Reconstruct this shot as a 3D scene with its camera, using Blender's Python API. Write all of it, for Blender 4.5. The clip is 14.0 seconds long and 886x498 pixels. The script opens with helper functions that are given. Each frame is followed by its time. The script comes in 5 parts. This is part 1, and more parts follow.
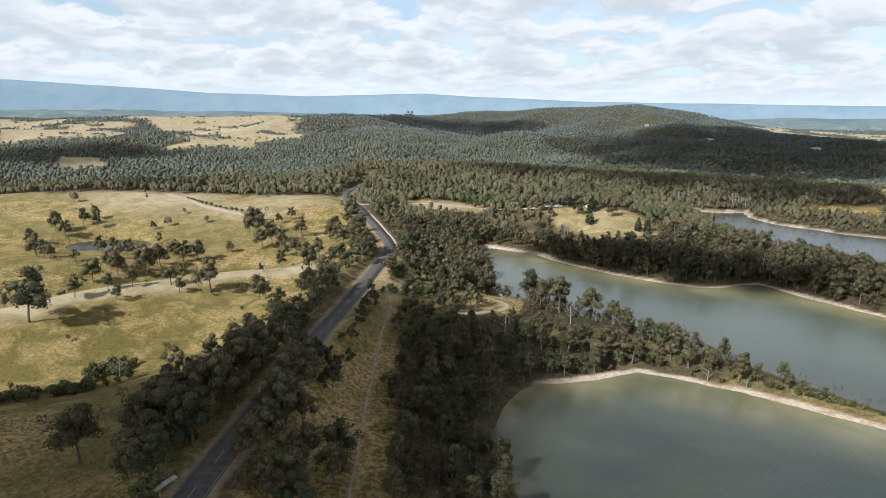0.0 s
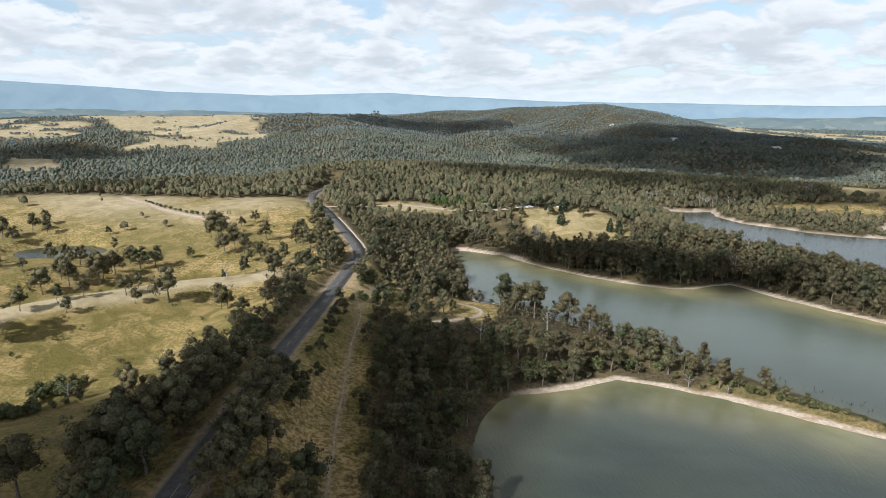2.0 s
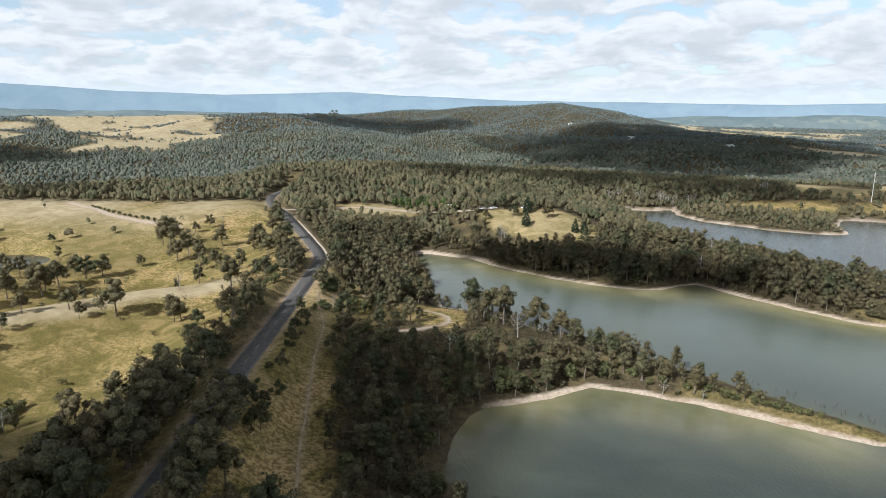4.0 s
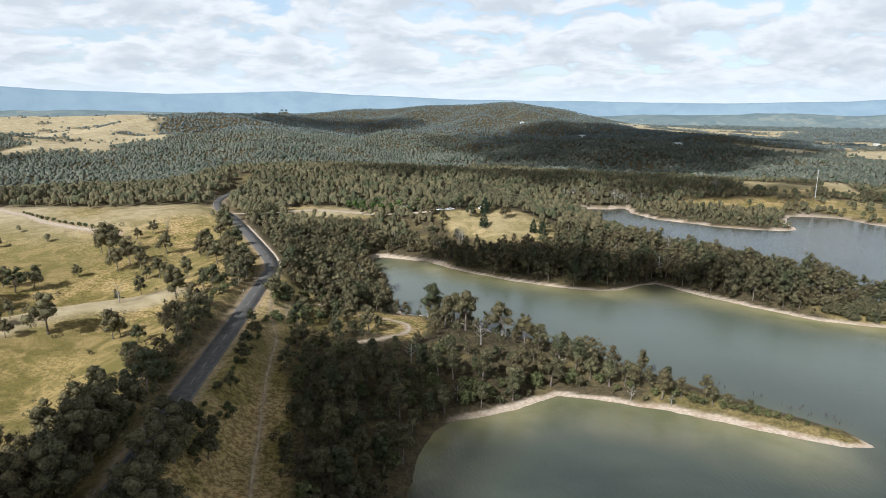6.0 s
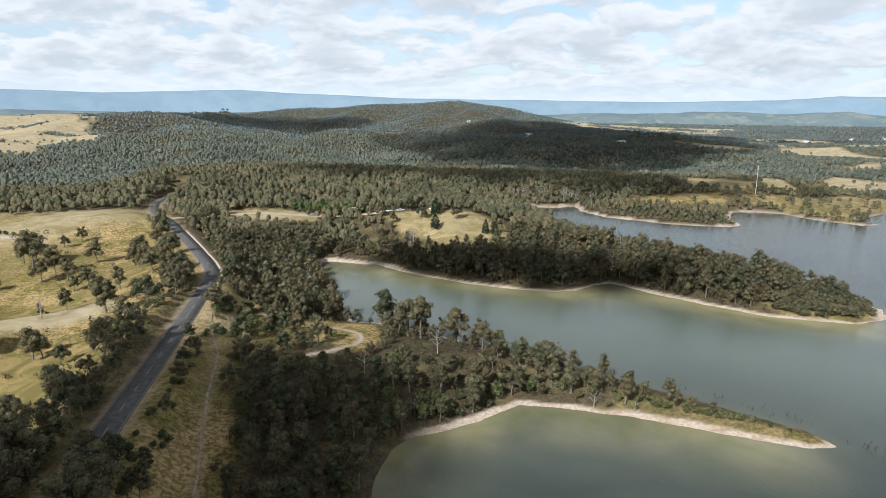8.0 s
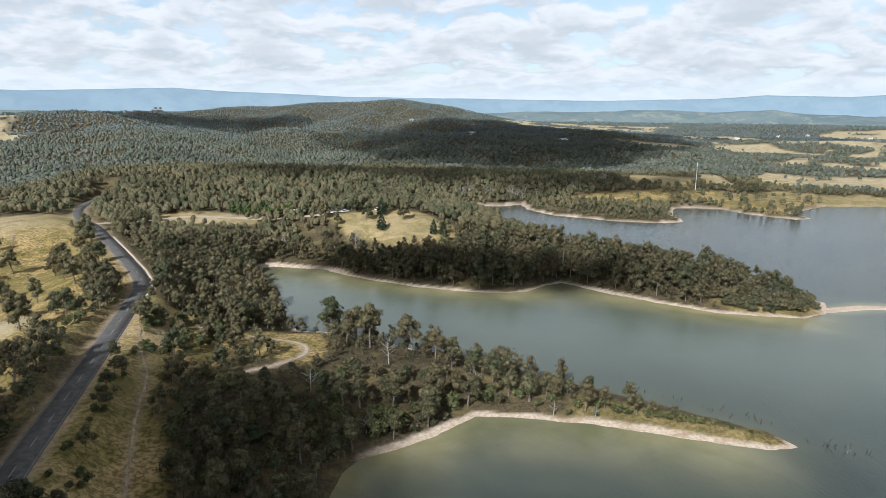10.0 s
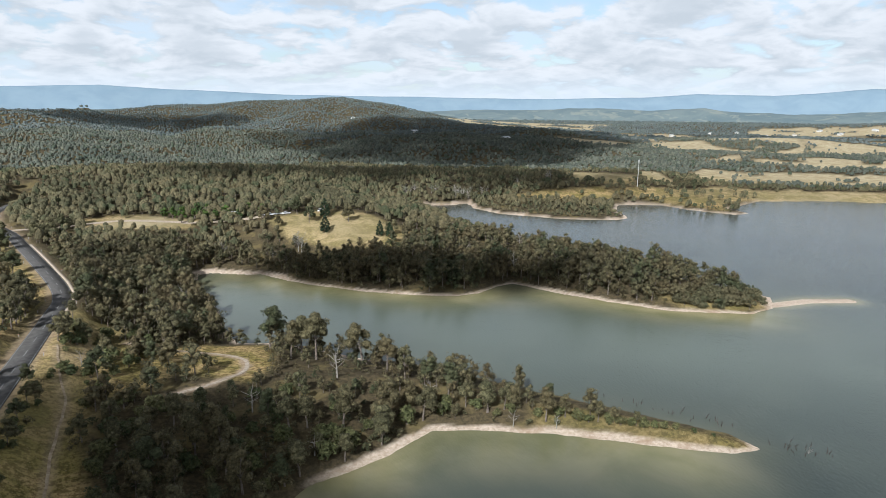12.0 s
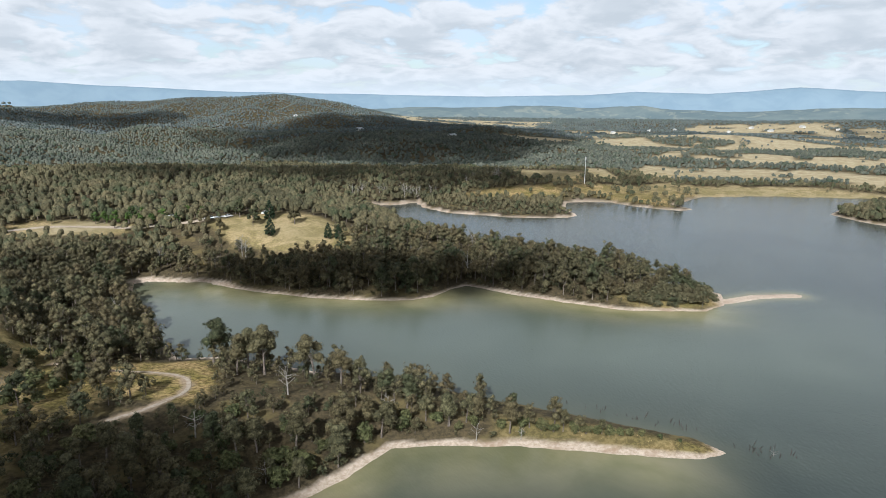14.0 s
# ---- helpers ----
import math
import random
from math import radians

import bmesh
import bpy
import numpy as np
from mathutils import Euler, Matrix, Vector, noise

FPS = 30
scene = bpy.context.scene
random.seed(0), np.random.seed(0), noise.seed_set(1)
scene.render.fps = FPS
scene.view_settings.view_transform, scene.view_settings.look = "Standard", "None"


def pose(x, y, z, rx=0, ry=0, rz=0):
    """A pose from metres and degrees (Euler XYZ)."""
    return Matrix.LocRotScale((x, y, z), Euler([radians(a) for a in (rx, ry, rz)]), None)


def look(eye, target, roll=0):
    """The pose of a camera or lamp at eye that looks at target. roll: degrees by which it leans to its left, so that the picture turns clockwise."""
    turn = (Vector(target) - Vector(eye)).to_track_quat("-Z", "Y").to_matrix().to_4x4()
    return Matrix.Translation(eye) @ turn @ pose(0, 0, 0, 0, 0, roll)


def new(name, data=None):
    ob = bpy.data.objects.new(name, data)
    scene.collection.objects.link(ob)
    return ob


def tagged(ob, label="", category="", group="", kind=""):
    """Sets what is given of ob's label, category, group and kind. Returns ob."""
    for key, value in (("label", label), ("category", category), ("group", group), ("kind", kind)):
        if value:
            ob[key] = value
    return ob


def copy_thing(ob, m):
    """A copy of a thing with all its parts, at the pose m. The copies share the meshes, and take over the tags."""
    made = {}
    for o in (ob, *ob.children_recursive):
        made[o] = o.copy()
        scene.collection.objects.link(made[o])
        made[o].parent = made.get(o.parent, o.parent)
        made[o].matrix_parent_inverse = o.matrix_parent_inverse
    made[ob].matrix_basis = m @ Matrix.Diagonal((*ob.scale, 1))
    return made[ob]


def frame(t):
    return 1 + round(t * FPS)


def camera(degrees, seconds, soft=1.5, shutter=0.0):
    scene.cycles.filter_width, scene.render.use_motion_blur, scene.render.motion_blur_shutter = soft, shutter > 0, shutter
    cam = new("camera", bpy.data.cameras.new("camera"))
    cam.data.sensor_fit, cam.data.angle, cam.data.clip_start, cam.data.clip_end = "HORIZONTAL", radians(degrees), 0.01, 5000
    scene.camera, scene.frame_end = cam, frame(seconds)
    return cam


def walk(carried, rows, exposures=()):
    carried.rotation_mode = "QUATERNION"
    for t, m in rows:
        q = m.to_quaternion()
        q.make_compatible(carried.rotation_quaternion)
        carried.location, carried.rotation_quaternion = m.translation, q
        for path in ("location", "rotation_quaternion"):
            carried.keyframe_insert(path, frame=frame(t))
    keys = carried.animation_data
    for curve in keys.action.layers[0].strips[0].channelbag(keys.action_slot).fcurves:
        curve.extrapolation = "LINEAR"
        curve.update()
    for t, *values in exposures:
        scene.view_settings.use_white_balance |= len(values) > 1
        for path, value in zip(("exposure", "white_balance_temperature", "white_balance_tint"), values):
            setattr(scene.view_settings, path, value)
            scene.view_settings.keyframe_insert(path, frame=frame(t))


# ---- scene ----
EXPOSURE = 0.17
cam = camera(69.7, 14.0, soft=0.55)
# seconds, place in metres above the lake, yaw, pitch and lean in degrees
ROWS = [
    (0.0, -0.15, 0.04, 76.33, 0.04, -12.21, 0.69),
    (0.5, -0.49, 2.23, 76.28, -0.66, -12.21, 0.71),
    (1.0, -0.84, 4.36, 76.29, -1.39, -12.21, 0.72),
    (1.5, -1.21, 6.46, 76.34, -2.15, -12.21, 0.72),
    (2.0, -1.56, 8.54, 76.41, -2.95, -12.22, 0.71),
    (2.5, -1.91, 10.60, 76.50, -3.79, -12.22, 0.69),
    (3.0, -2.22, 12.67, 76.60, -4.67, -12.23, 0.66),
    (3.5, -2.50, 14.75, 76.69, -5.59, -12.24, 0.64),
    (4.0, -2.74, 16.86, 76.78, -6.55, -12.25, 0.61),
    (4.5, -2.93, 18.99, 76.84, -7.55, -12.26, 0.57),
    (5.0, -3.07, 21.15, 76.89, -8.59, -12.27, 0.54),
    (5.5, -3.15, 23.35, 76.90, -9.66, -12.28, 0.51),
    (6.0, -3.17, 25.59, 76.89, -10.77, -12.29, 0.48),
    (6.5, -3.13, 27.87, 76.85, -11.91, -12.30, 0.46),
    (7.0, -3.03, 30.20, 76.78, -13.08, -12.32, 0.43),
    (7.5, -2.86, 32.55, 76.69, -14.28, -12.33, 0.41),
    (8.0, -2.64, 34.94, 76.56, -15.51, -12.35, 0.40),
    (8.5, -2.37, 37.36, 76.41, -16.76, -12.36, 0.39),
    (9.0, -2.04, 39.80, 76.25, -18.03, -12.38, 0.38),
    (9.5, -1.66, 42.25, 76.07, -19.31, -12.40, 0.37),
    (10.0, -1.25, 44.70, 75.89, -20.60, -12.43, 0.37),
    (10.5, -0.81, 47.15, 75.72, -21.90, -12.45, 0.38),
    (11.0, -0.35, 49.56, 75.56, -23.20, -12.48, 0.38),
    (11.5, 0.13, 51.94, 75.43, -24.50, -12.51, 0.39),
    (12.0, 0.60, 54.27, 75.33, -25.78, -12.55, 0.40),
    (12.5, 1.06, 56.52, 75.29, -27.05, -12.59, 0.42),
    (13.0, 1.49, 58.67, 75.31, -28.29, -12.64, 0.43),
    (13.5, 1.88, 60.71, 75.42, -29.51, -12.69, 0.44),
    (14.0, 2.21, 62.62, 75.63, -30.69, -12.75, 0.44),
]
walk(cam, [(t, pose(x, y, z, 90 + pitch, 0, yaw) @ pose(0, 0, 0, 0, 0, lean)) for t, x, y, z, yaw, pitch, lean in ROWS],
     exposures=[(0.0, EXPOSURE, 6020, 9), (7.0, EXPOSURE, 5970, 9), (14.0, EXPOSURE - 0.10, 5910, 9)])

# ---------------------------------------------------------------- light
SUN_FROM = Vector((-0.72, -0.66, 0.0)).normalized()
SUN_UP = radians(38)
world = bpy.data.worlds.new("sky")
scene.world = world
world.use_nodes = True


def build_sky():
    t = world.node_tree
    t.nodes.clear()
    out = t.nodes.new("ShaderNodeOutputWorld")
    sky = t.nodes.new("ShaderNodeTexSky")
    sky.sky_type, sky.sun_disc = "NISHITA", False
    sky.sun_elevation = SUN_UP
    sky.sun_rotation = math.atan2(SUN_FROM.x, SUN_FROM.y)
    sky.air_density, sky.dust_density, sky.ozone_density = 1.0, 1.2, 1.0
    gain = t.nodes.new("ShaderNodeVectorMath")
    gain.operation = "SCALE"
    gain.inputs["Scale"].default_value = SKY_GAIN
    t.links.new(sky.outputs[0], gain.inputs[0])
    where = t.nodes.new("ShaderNodeTexCoord")
    parts = t.nodes.new("ShaderNodeSeparateXYZ")
    t.links.new(where.outputs["Generated"], parts.inputs[0])
    def sums(op, u, v):
        n = t.nodes.new("ShaderNodeMath")
        n.operation = op
        for k, w in enumerate((u, v)):
            if isinstance(w, bpy.types.NodeSocket):
                t.links.new(w, n.inputs[k])
            else:
                n.inputs[k].default_value = w
        return n.outputs[0]

    def stepped(value, low, high, to_low=0.0, to_high=1.0):
        r = t.nodes.new("ShaderNodeMapRange")
        r.interpolation_type = "SMOOTHSTEP"
        for key, v in (("From Min", low), ("From Max", high), ("To Min", to_low), ("To Max", to_high)):
            r.inputs[key].default_value = v
        t.links.new(value, r.inputs["Value"])
        return r.outputs[0]

    def mixed(factor, u, v):
        m = t.nodes.new("ShaderNodeMix")
        m.data_type = "RGBA"
        t.links.new(factor, m.inputs["Factor"])
        for key, w in (("A", u), ("B", v)):
            socket = [q for q in m.inputs if q.name == key and q.enabled][0]
            if isinstance(w, bpy.types.NodeSocket):
                t.links.new(w, socket)
            else:
                socket.default_value = (*w, 1)
        return [q for q in m.outputs if q.enabled][0]

    rise = sums("MAXIMUM", parts.outputs["Z"], 0.0)

    def layer(depth, scale, detail, rough, shift):
        """The cloud deck, seen in perspective, as a noise on its plane."""
        low = sums("ADD", rise, depth)
        plane = t.nodes.new("ShaderNodeCombineXYZ")
        t.links.new(sums("DIVIDE", parts.outputs["X"], low), plane.inputs[0])
        t.links.new(sums("DIVIDE", parts.outputs["Y"], low), plane.inputs[1])
        m = t.nodes.new("ShaderNodeMapping")
        m.inputs["Location"].default_value = shift
        t.links.new(plane.outputs[0], m.inputs[0])
        n = t.nodes.new("ShaderNodeTexNoise")
        for key, v in (("Scale", scale), ("Detail", detail), ("Roughness", rough), ("Distortion", 0.25)):
            n.inputs[key].default_value = v
        t.links.new(m.outputs[0], n.inputs["Vector"])
        return n.outputs["Fac"]

    body = layer(0.27, 4.3, 10, 0.54, (3.1, 1.7, 0))
    under = layer(0.285, 4.3, 6, 0.50, (3.1, 1.7, 0))
    wisps = layer(0.2, 1.4, 8, 0.62, (9.4, 2.2, 5))
    cover = stepped(body, 0.365, 0.48)
    relief = stepped(sums("SUBTRACT", body, under), -0.16, 0.13)
    thick = stepped(body, 0.50, 0.70, 1.0, 0.25)
    tone = mixed(sums("MULTIPLY", relief, thick), CLOUD_GREY, CLOUD_LIT)
    veil = mixed(stepped(wisps, 0.35, 0.65, 0.25, 0.8), gain.outputs[0], (0.72, 0.80, 0.88))
    sky_low = mixed(stepped(rise, 0.06, 0.45), veil, gain.outputs[0])
    cloudy = mixed(cover, sky_low, tone)
    # paler towards the horizon, darker bases overhead
    hazy = mixed(stepped(rise, 0.0, 0.065, 0.85, 0.0), cloudy, HORIZON)
    dim = t.nodes.new("ShaderNodeVectorMath")
    dim.operation = "SCALE"
    t.links.new(hazy, dim.inputs[0])
    t.links.new(stepped(rise, 0.20, 0.72, 1.0, OVERHEAD), dim.inputs["Scale"])
    back = t.nodes.new("ShaderNodeBackground")
    t.links.new(dim.outputs[0], back.inputs[0])
    t.links.new(back.outputs[0], out.inputs[0])


SKY_GAIN = 0.13
CLOUD_LIT = (0.84, 0.845, 0.85)
CLOUD_GREY = (0.60, 0.635, 0.66)
HORIZON = (0.78, 0.85, 0.90)
OVERHEAD = 0.36
build_sky()
sun = new("sun", bpy.data.lights.new("sun", "SUN"))
sun.data.energy, sun.data.angle, sun.data.color = 5.0, radians(0.53), (1.0, 0.97, 0.92)
sun.matrix_world = look((SUN_FROM.x * 900, SUN_FROM.y * 900, 900 * math.tan(SUN_UP)), (0, 0, 0))


# ---------------------------------------------------------------- plan of the land
# the shoreline, bay by bay, at the water's level
NEAR_BAY = [(30, 20), (20, 80), (16, 115), (15, 128), (12, 141), (15, 152), (18, 160), (22, 166), (28, 170), (36, 172), (46, 174), (53, 178), (59, 180),
            (67, 176), (76, 171), (88, 164), (98, 156), (107, 148), (116, 142), (123, 141)]
MAIN_BAY = [(122, 149), (116, 158), (110, 166), (104, 174), (97, 183), (90, 193), (82, 204), (70, 221), (60, 228), (49, 241), (38, 253), (26, 259),
            (24, 275), (24, 294), (22, 320), (20, 345), (22, 357), (28, 357), (38, 350), (49, 344)]
POINT = [(59, 327), (69, 313), (83, 298), (100, 285), (115, 277), (125, 276), (137, 282), (145, 283), (151, 273), (156, 261), (164, 249), (173, 235),
         (181, 225), (192, 217), (206, 210), (218, 211), (231, 222), (225, 248), (207, 290), (192, 330), (186, 370), (188, 420), (192, 470), (196, 509)]
INLET = [(219, 502), (242, 506), (232, 478), (238, 448), (252, 432), (264, 415), (282, 402), (300, 394), (312, 397), (320, 420), (348, 452), (379, 433),
         (381, 405), (393, 377), (407, 376), (414, 400), (470, 418), (526, 397), (574, 360), (606, 335), (700, 300), (1000, 200), (1100, -400), (200, -400), (60, -100)]
FAR_CAPE = [(478, 312), (466, 285), (464, 268), (470, 225), (560, 200), (720, 240), (640, 318), (570, 321), (517, 323)]
LAKE = NEAR_BAY + MAIN_BAY + POINT + INLET
ROAD = [(-47, -60), (-44, 20), (-41.5, 93), (-39, 125), (-36, 163), (-33.3, 188), (-30.5, 215), (-27.2, 250), (-25.2, 272), (-24.5, 285), (-27.5, 305), (-38, 347), (-48, 385), (-56, 415), (-70, 455), (-75, 500), (-66, 560)]
SANDBAR = [(222, 214), (240, 212), (256, 205)]
ROAD_Z = 14.0
POND_Z = 2.0
TRACK = [(-15, 70), (-18, 136), (-18.5, 156), (-19, 183), (-18, 205), (-20, 222), (-22, 240)]
LOOP = [(-6, 252), (2, 247), (10, 243), (18, 236), (23, 228), (23, 221), (20, 214), (12, 209), (4, 207)]
DRIVE = [(-195, 446), (-172, 427), (-160, 414), (-144, 403), (-125, 393), (-112, 388)]


def smooth(edge0, edge1, v):
    k = np.clip((v - edge0) / (edge1 - edge0), 0, 1)
    return k * k * (3 - 2 * k)


def line_distance(x, y, line, closed=False):
    best = np.full(x.shape, 1e18)
    pairs = list(zip(line, line[1:] + line[:1])) if closed else list(zip(line, line[1:]))
    for (ax, ay), (bx, by) in pairs:
        dx, dy = bx - ax, by - ay
        k = np.clip(((x - ax) * dx + (y - ay) * dy) / (dx * dx + dy * dy), 0, 1)
        np.minimum(best, (x - ax - k * dx) ** 2 + (y - ay - k * dy) ** 2, out=best)
    return np.sqrt(best)


def inside(x, y, ring):
    hit = np.zeros(x.shape, bool)
    for (ax, ay), (bx, by) in zip(ring, ring[1:] + ring[:1]):
        if ay != by:
            hit ^= ((ay > y) != (by > y)) & (x < (bx - ax) * (y - ay) / (by - ay) + ax)
    return hit


def waves(x, y, size, seed, octaves=4):
    """Smooth value noise in metres, from -1 to 1."""
    total, amp, norm = np.zeros(x.shape), 1.0, 0.0
    for o in range(octaves):
        u, v = x / size + 37.7 * seed + 11.3 * o, y / size - 17.1 * seed + 5.9 * o
        iu, iv = np.floor(u), np.floor(v)
        fu, fv = u - iu, v - iv
        fu, fv = fu * fu * (3 - 2 * fu), fv * fv * (3 - 2 * fv)

        def corner(a, b):
            s = np.sin(a * 127.1 + b * 311.7 + seed * 74.7) * 43758.5453
            return (s - np.floor(s)) * 2 - 1

        total += amp * ((corner(iu, iv) * (1 - fu) + corner(iu + 1, iv) * fu) * (1 - fv) + (corner(iu, iv + 1) * (1 - fu) + corner(iu + 1, iv + 1) * fu) * fv)
        norm += amp
        amp *= 0.5
        size *= 0.5
    return total / norm


def shore(x, y):
    """Metres from the shoreline, positive on land."""
    d = line_distance(x, y, LAKE, True)
    wet = inside(x, y, LAKE)
    cape = line_distance(x, y, FAR_CAPE, True)
    on_cape = inside(x, y, FAR_CAPE)
    d = np.where(wet, -d, d)
    near = np.minimum(np.abs(d), cape)
    d = np.where(on_cape, cape, np.where(wet, -near, d))
    return d + 1.1 * waves(x, y, 9.0, 3, 3)


def polar(az, r):
    return r * math.sin(radians(az)), r * math.cos(radians(az))


def hill(x, y, az, r, along, across, turn=0.0):
    """A bell-shaped hill, r metres off towards az degrees; along: its half-width away from the eye."""
    cx, cy = polar(az, r)
    a = radians(az + turn)
    u = (x - cx) * math.sin(a) + (y - cy) * math.cos(a)
    v = (x - cx) * math.cos(a) - (y - cy) * math.sin(a)
    return np.exp(-(u / along) ** 2 - (v / across) ** 2)


def ridge(x, y, line, width):
    return np.exp(-(line_distance(x, y, line) / width) ** 2)


# crests of the high country: azimuth, distance and height, and the width of their slopes
CRESTS = [
    ([(-3, 2500, 52), (2, 2450, 60), (5.6, 2400, 71), (9.5, 2350, 84), (12.8, 2320, 88), (16.3, 2250, 98), (18.8, 2150, 80), (21, 2000, 51), (23.6, 1850, 26), (26.2, 1620, 15), (30.2, 1330, 13), (35, 1080, 13), (40, 930, 7)], 400),
    ([(16.3, 2250, 97), (15.0, 2060, 70), (13.2, 1890, 48), (10.5, 1680, 26), (7.5, 1480, 14), (5, 1340, 9)], 190),
    ([(16.3, 2250, 97), (18.5, 1900, 60), (21.2, 1600, 29), (24, 1330, 15), (27, 1120, 9)], 230),
    ([(9.5, 2350, 82), (7, 2050, 48), (3.5, 1800, 26), (0, 1600, 14)], 210),
    ([(-3, 2300, 46), (-7.3, 1950, 56), (-11.2, 1760, 48), (-15, 1520, 37), (-18.5, 1260, 14)], 330),
    ([(-7.3, 1950, 55), (-6.5, 1600, 36), (-4.5, 1280, 20), (-2, 1080, 12)], 200),
    ([(-11.2, 1760, 46), (-12.5, 1400, 26), (-12.5, 1100, 12)], 190),
    ([(-34, 2150, 36), (-27, 2000, 40), (-22, 2050, 43), (-16.8, 2050, 47), (-12, 2150, 44)], 420),
]


def crest(x, y, line, width):
    """Height above the low ground of a crest line that falls away on both sides."""
    best, top = np.full(x.shape, 1e18), np.zeros(x.shape)
    pts = [(*polar(a, r), z) for a, r, z in line]
    for (ax, ay, az), (bx, by, bz) in zip(pts, pts[1:]):
        dx, dy = bx - ax, by - ay
        k = np.clip(((x - ax) * dx + (y - ay) * dy) / (dx * dx + dy * dy), 0, 1)
        gap = (x - ax - k * dx) ** 2 + (y - ay - k * dy) ** 2
        nearer = gap < best
        top = np.where(nearer, az + k * (bz - az), top)
        best = np.where(nearer, gap, best)
    away = np.sqrt(best + (0.22 * width) ** 2) - 0.22 * width
    return top * np.maximum(0, np.exp(-away / (0.62 * width)) - 0.06) / 0.94


# the brow across the paddock and the hollow behind it
BROW = [(-151, 183), (-137, 201), (-127, 215), (-114, 227), (-99, 240), (-77, 254), (-62, 266)]
HOLLOW = [(-177, 214), (-160, 235), (-149, 252), (-133, 266), (-116, 281), (-90, 297)]


def height(x, y, d=None):
    x, y = np.asarray(x, float), np.asarray(y, float)
    if d is None:
        d = shore(x, y)
    r = np.hypot(x, y)
    az = np.degrees(np.arctan2(x, y))
    # low ground round the far inlet and in the valley west of the wooded rise
    low = smooth(37, 44, az) * smooth(430, 560, r) * smooth(1500, 800, r) + smooth(-6, -13, az) * smooth(500, 600, r) * smooth(1250, 950, r)
    low = np.maximum(low, ridge(x, y, [(250, 470), (300, 420)], 70))
    low = np.maximum(low, smooth(570, 840, r))
    plateau = 14.0 - 10.0 * np.clip(low, 0, 1)
    land = 0.7 * smooth(0, 4.5, d) + plateau * (1 - np.exp(-np.maximum(d - 3.5, 0) / 46))
    # the paddocks west of the road: two gullies and the ridge between them
    west = smooth(-40, -75, x) * smooth(620, 420, y)
    land += west * (-6.5 - 5.0 * ridge(x, y, [(-150, 146), (-104, 162), (-92, 178), (-86, 190)], 20) + 4.5 * ridge(x, y, BROW, 17) - 6.0 * ridge(x, y, HOLLOW, 21)
                    - 4 * ridge(x, y, [(-260, 300), (-180, 335), (-120, 315)], 36) + 6.0 * smooth(345, 430, y) + 2.5 * hill(x, y, -12, 445, 40, 60))
    far = smooth(350, 900, r)
    land += far * (1 + 5 * waves(x, y, 380, 5, 4)) * (1 - 0.5 * np.clip(low, 0, 1))
    # the wooded rise beyond the road
    land += 7 * hill(x, y, -0.5, 640, 110, 130) + 3 * hill(x, y, -10, 640, 90, 120) + 4 * hill(x, y, 9, 590, 90, 80) + 8 * hill(x, y, -24, 560, 60, 170)
    # the high country: crests with their spurs, cut by gullies
    upland = np.zeros(x.shape)
    for line, width in CRESTS:
        upland = np.maximum(upland, crest(x, y, line, width)) 
    gully = np.abs(waves(x, y, 300, 6, 3))
    upland *= 1 + 0.55 * (0.26 - gully) * smooth(4, 20, upland) * smooth(95, 50, upland)
    upland += smooth(850, 1250, r) * 5 * smooth(2, 12, upland)
    land = np.where(r > 500, land * (1 - 0.8 * smooth(5, 25, upland)), land) + upland * smooth(560, 900, r)
    land += smooth(690, 950, r) * smooth(2050, 1500, r) * (1 - 0.6 * smooth(30, 40, az)) * 24 * waves(x, y, 230, 9, 3)
    land += 54 * hill(x, y, -3.0, 3300, 110, 60) + 26 * hill(x, y, -5.2, 3350, 150, 110)
    land += 12 * hill(x, y, 51, 1380, 110, 160) + 34 * hill(x, y, 63, 2300, 260, 420) + 20 * hill(x, y, 47, 2500, 300, 400) + 9 * hill(x, y, 56, 1000, 90, 190)
    land += 11 * hill(x, y, 33, 2350, 190, 330) + 8 * hill(x, y, 57, 1560, 120, 260)
    # the lawn's knoll on the point, and the lower wooded slope before it
    land += 7 * np.exp(-((x - 92) / 55) ** 2 - ((y - 402) / 38) ** 2) - 3.5 * ridge(x, y, [(40, 372), (95, 322), (140, 305)], 22) * smooth(4, 20, d)
    land += smooth(8, 40, d) * (0.9 * waves(x, y, 34, 7, 3)) + smooth(4, 14, d) * 0.16 * waves(x, y, 4.0, 8, 2)
    # the road lies level along the ridge
    k = smooth(16, 5, line_distance(x, y, ROAD))
    land = land * (1 - k) + (ROAD_Z - 0.12) * k
    # the cutting on the road's upper side
    land += 3.4 * ridge(x, y, [(-42.5, 196), (-40, 225), (-37.5, 258)], 5.0) * smooth(3.4, 7.5, line_distance(x, y, ROAD))
    pool = ((x + 184) / 19) ** 2 + ((y - 342) / 14) ** 2
    land = land + (POND_Z - 0.9 + 1.3 * smooth(0.8, 1.7, pool) - land) * smooth(2.6, 1.5, pool)
    bed = np.maximum(-4.0, d * 0.10)
    z = np.where(d > 0, land, bed)
    bar = ridge(x, y, SANDBAR, 3.6)
    return np.maximum(z, np.where(bar > 0.3, 0.17 * bar - 0.095, -9))


# ---------------------------------------------------------------- materials
def material(name):
    m = bpy.data.materials.new(name)
    m.use_nodes = True
    t = m.node_tree
    t.nodes.clear()
    out = t.nodes.new("ShaderNodeOutputMaterial")
    bsdf = t.nodes.new("ShaderNodeBsdfPrincipled")
    t.links.new(bsdf.outputs[0], out.inputs[0])
    return m, t, bsdf


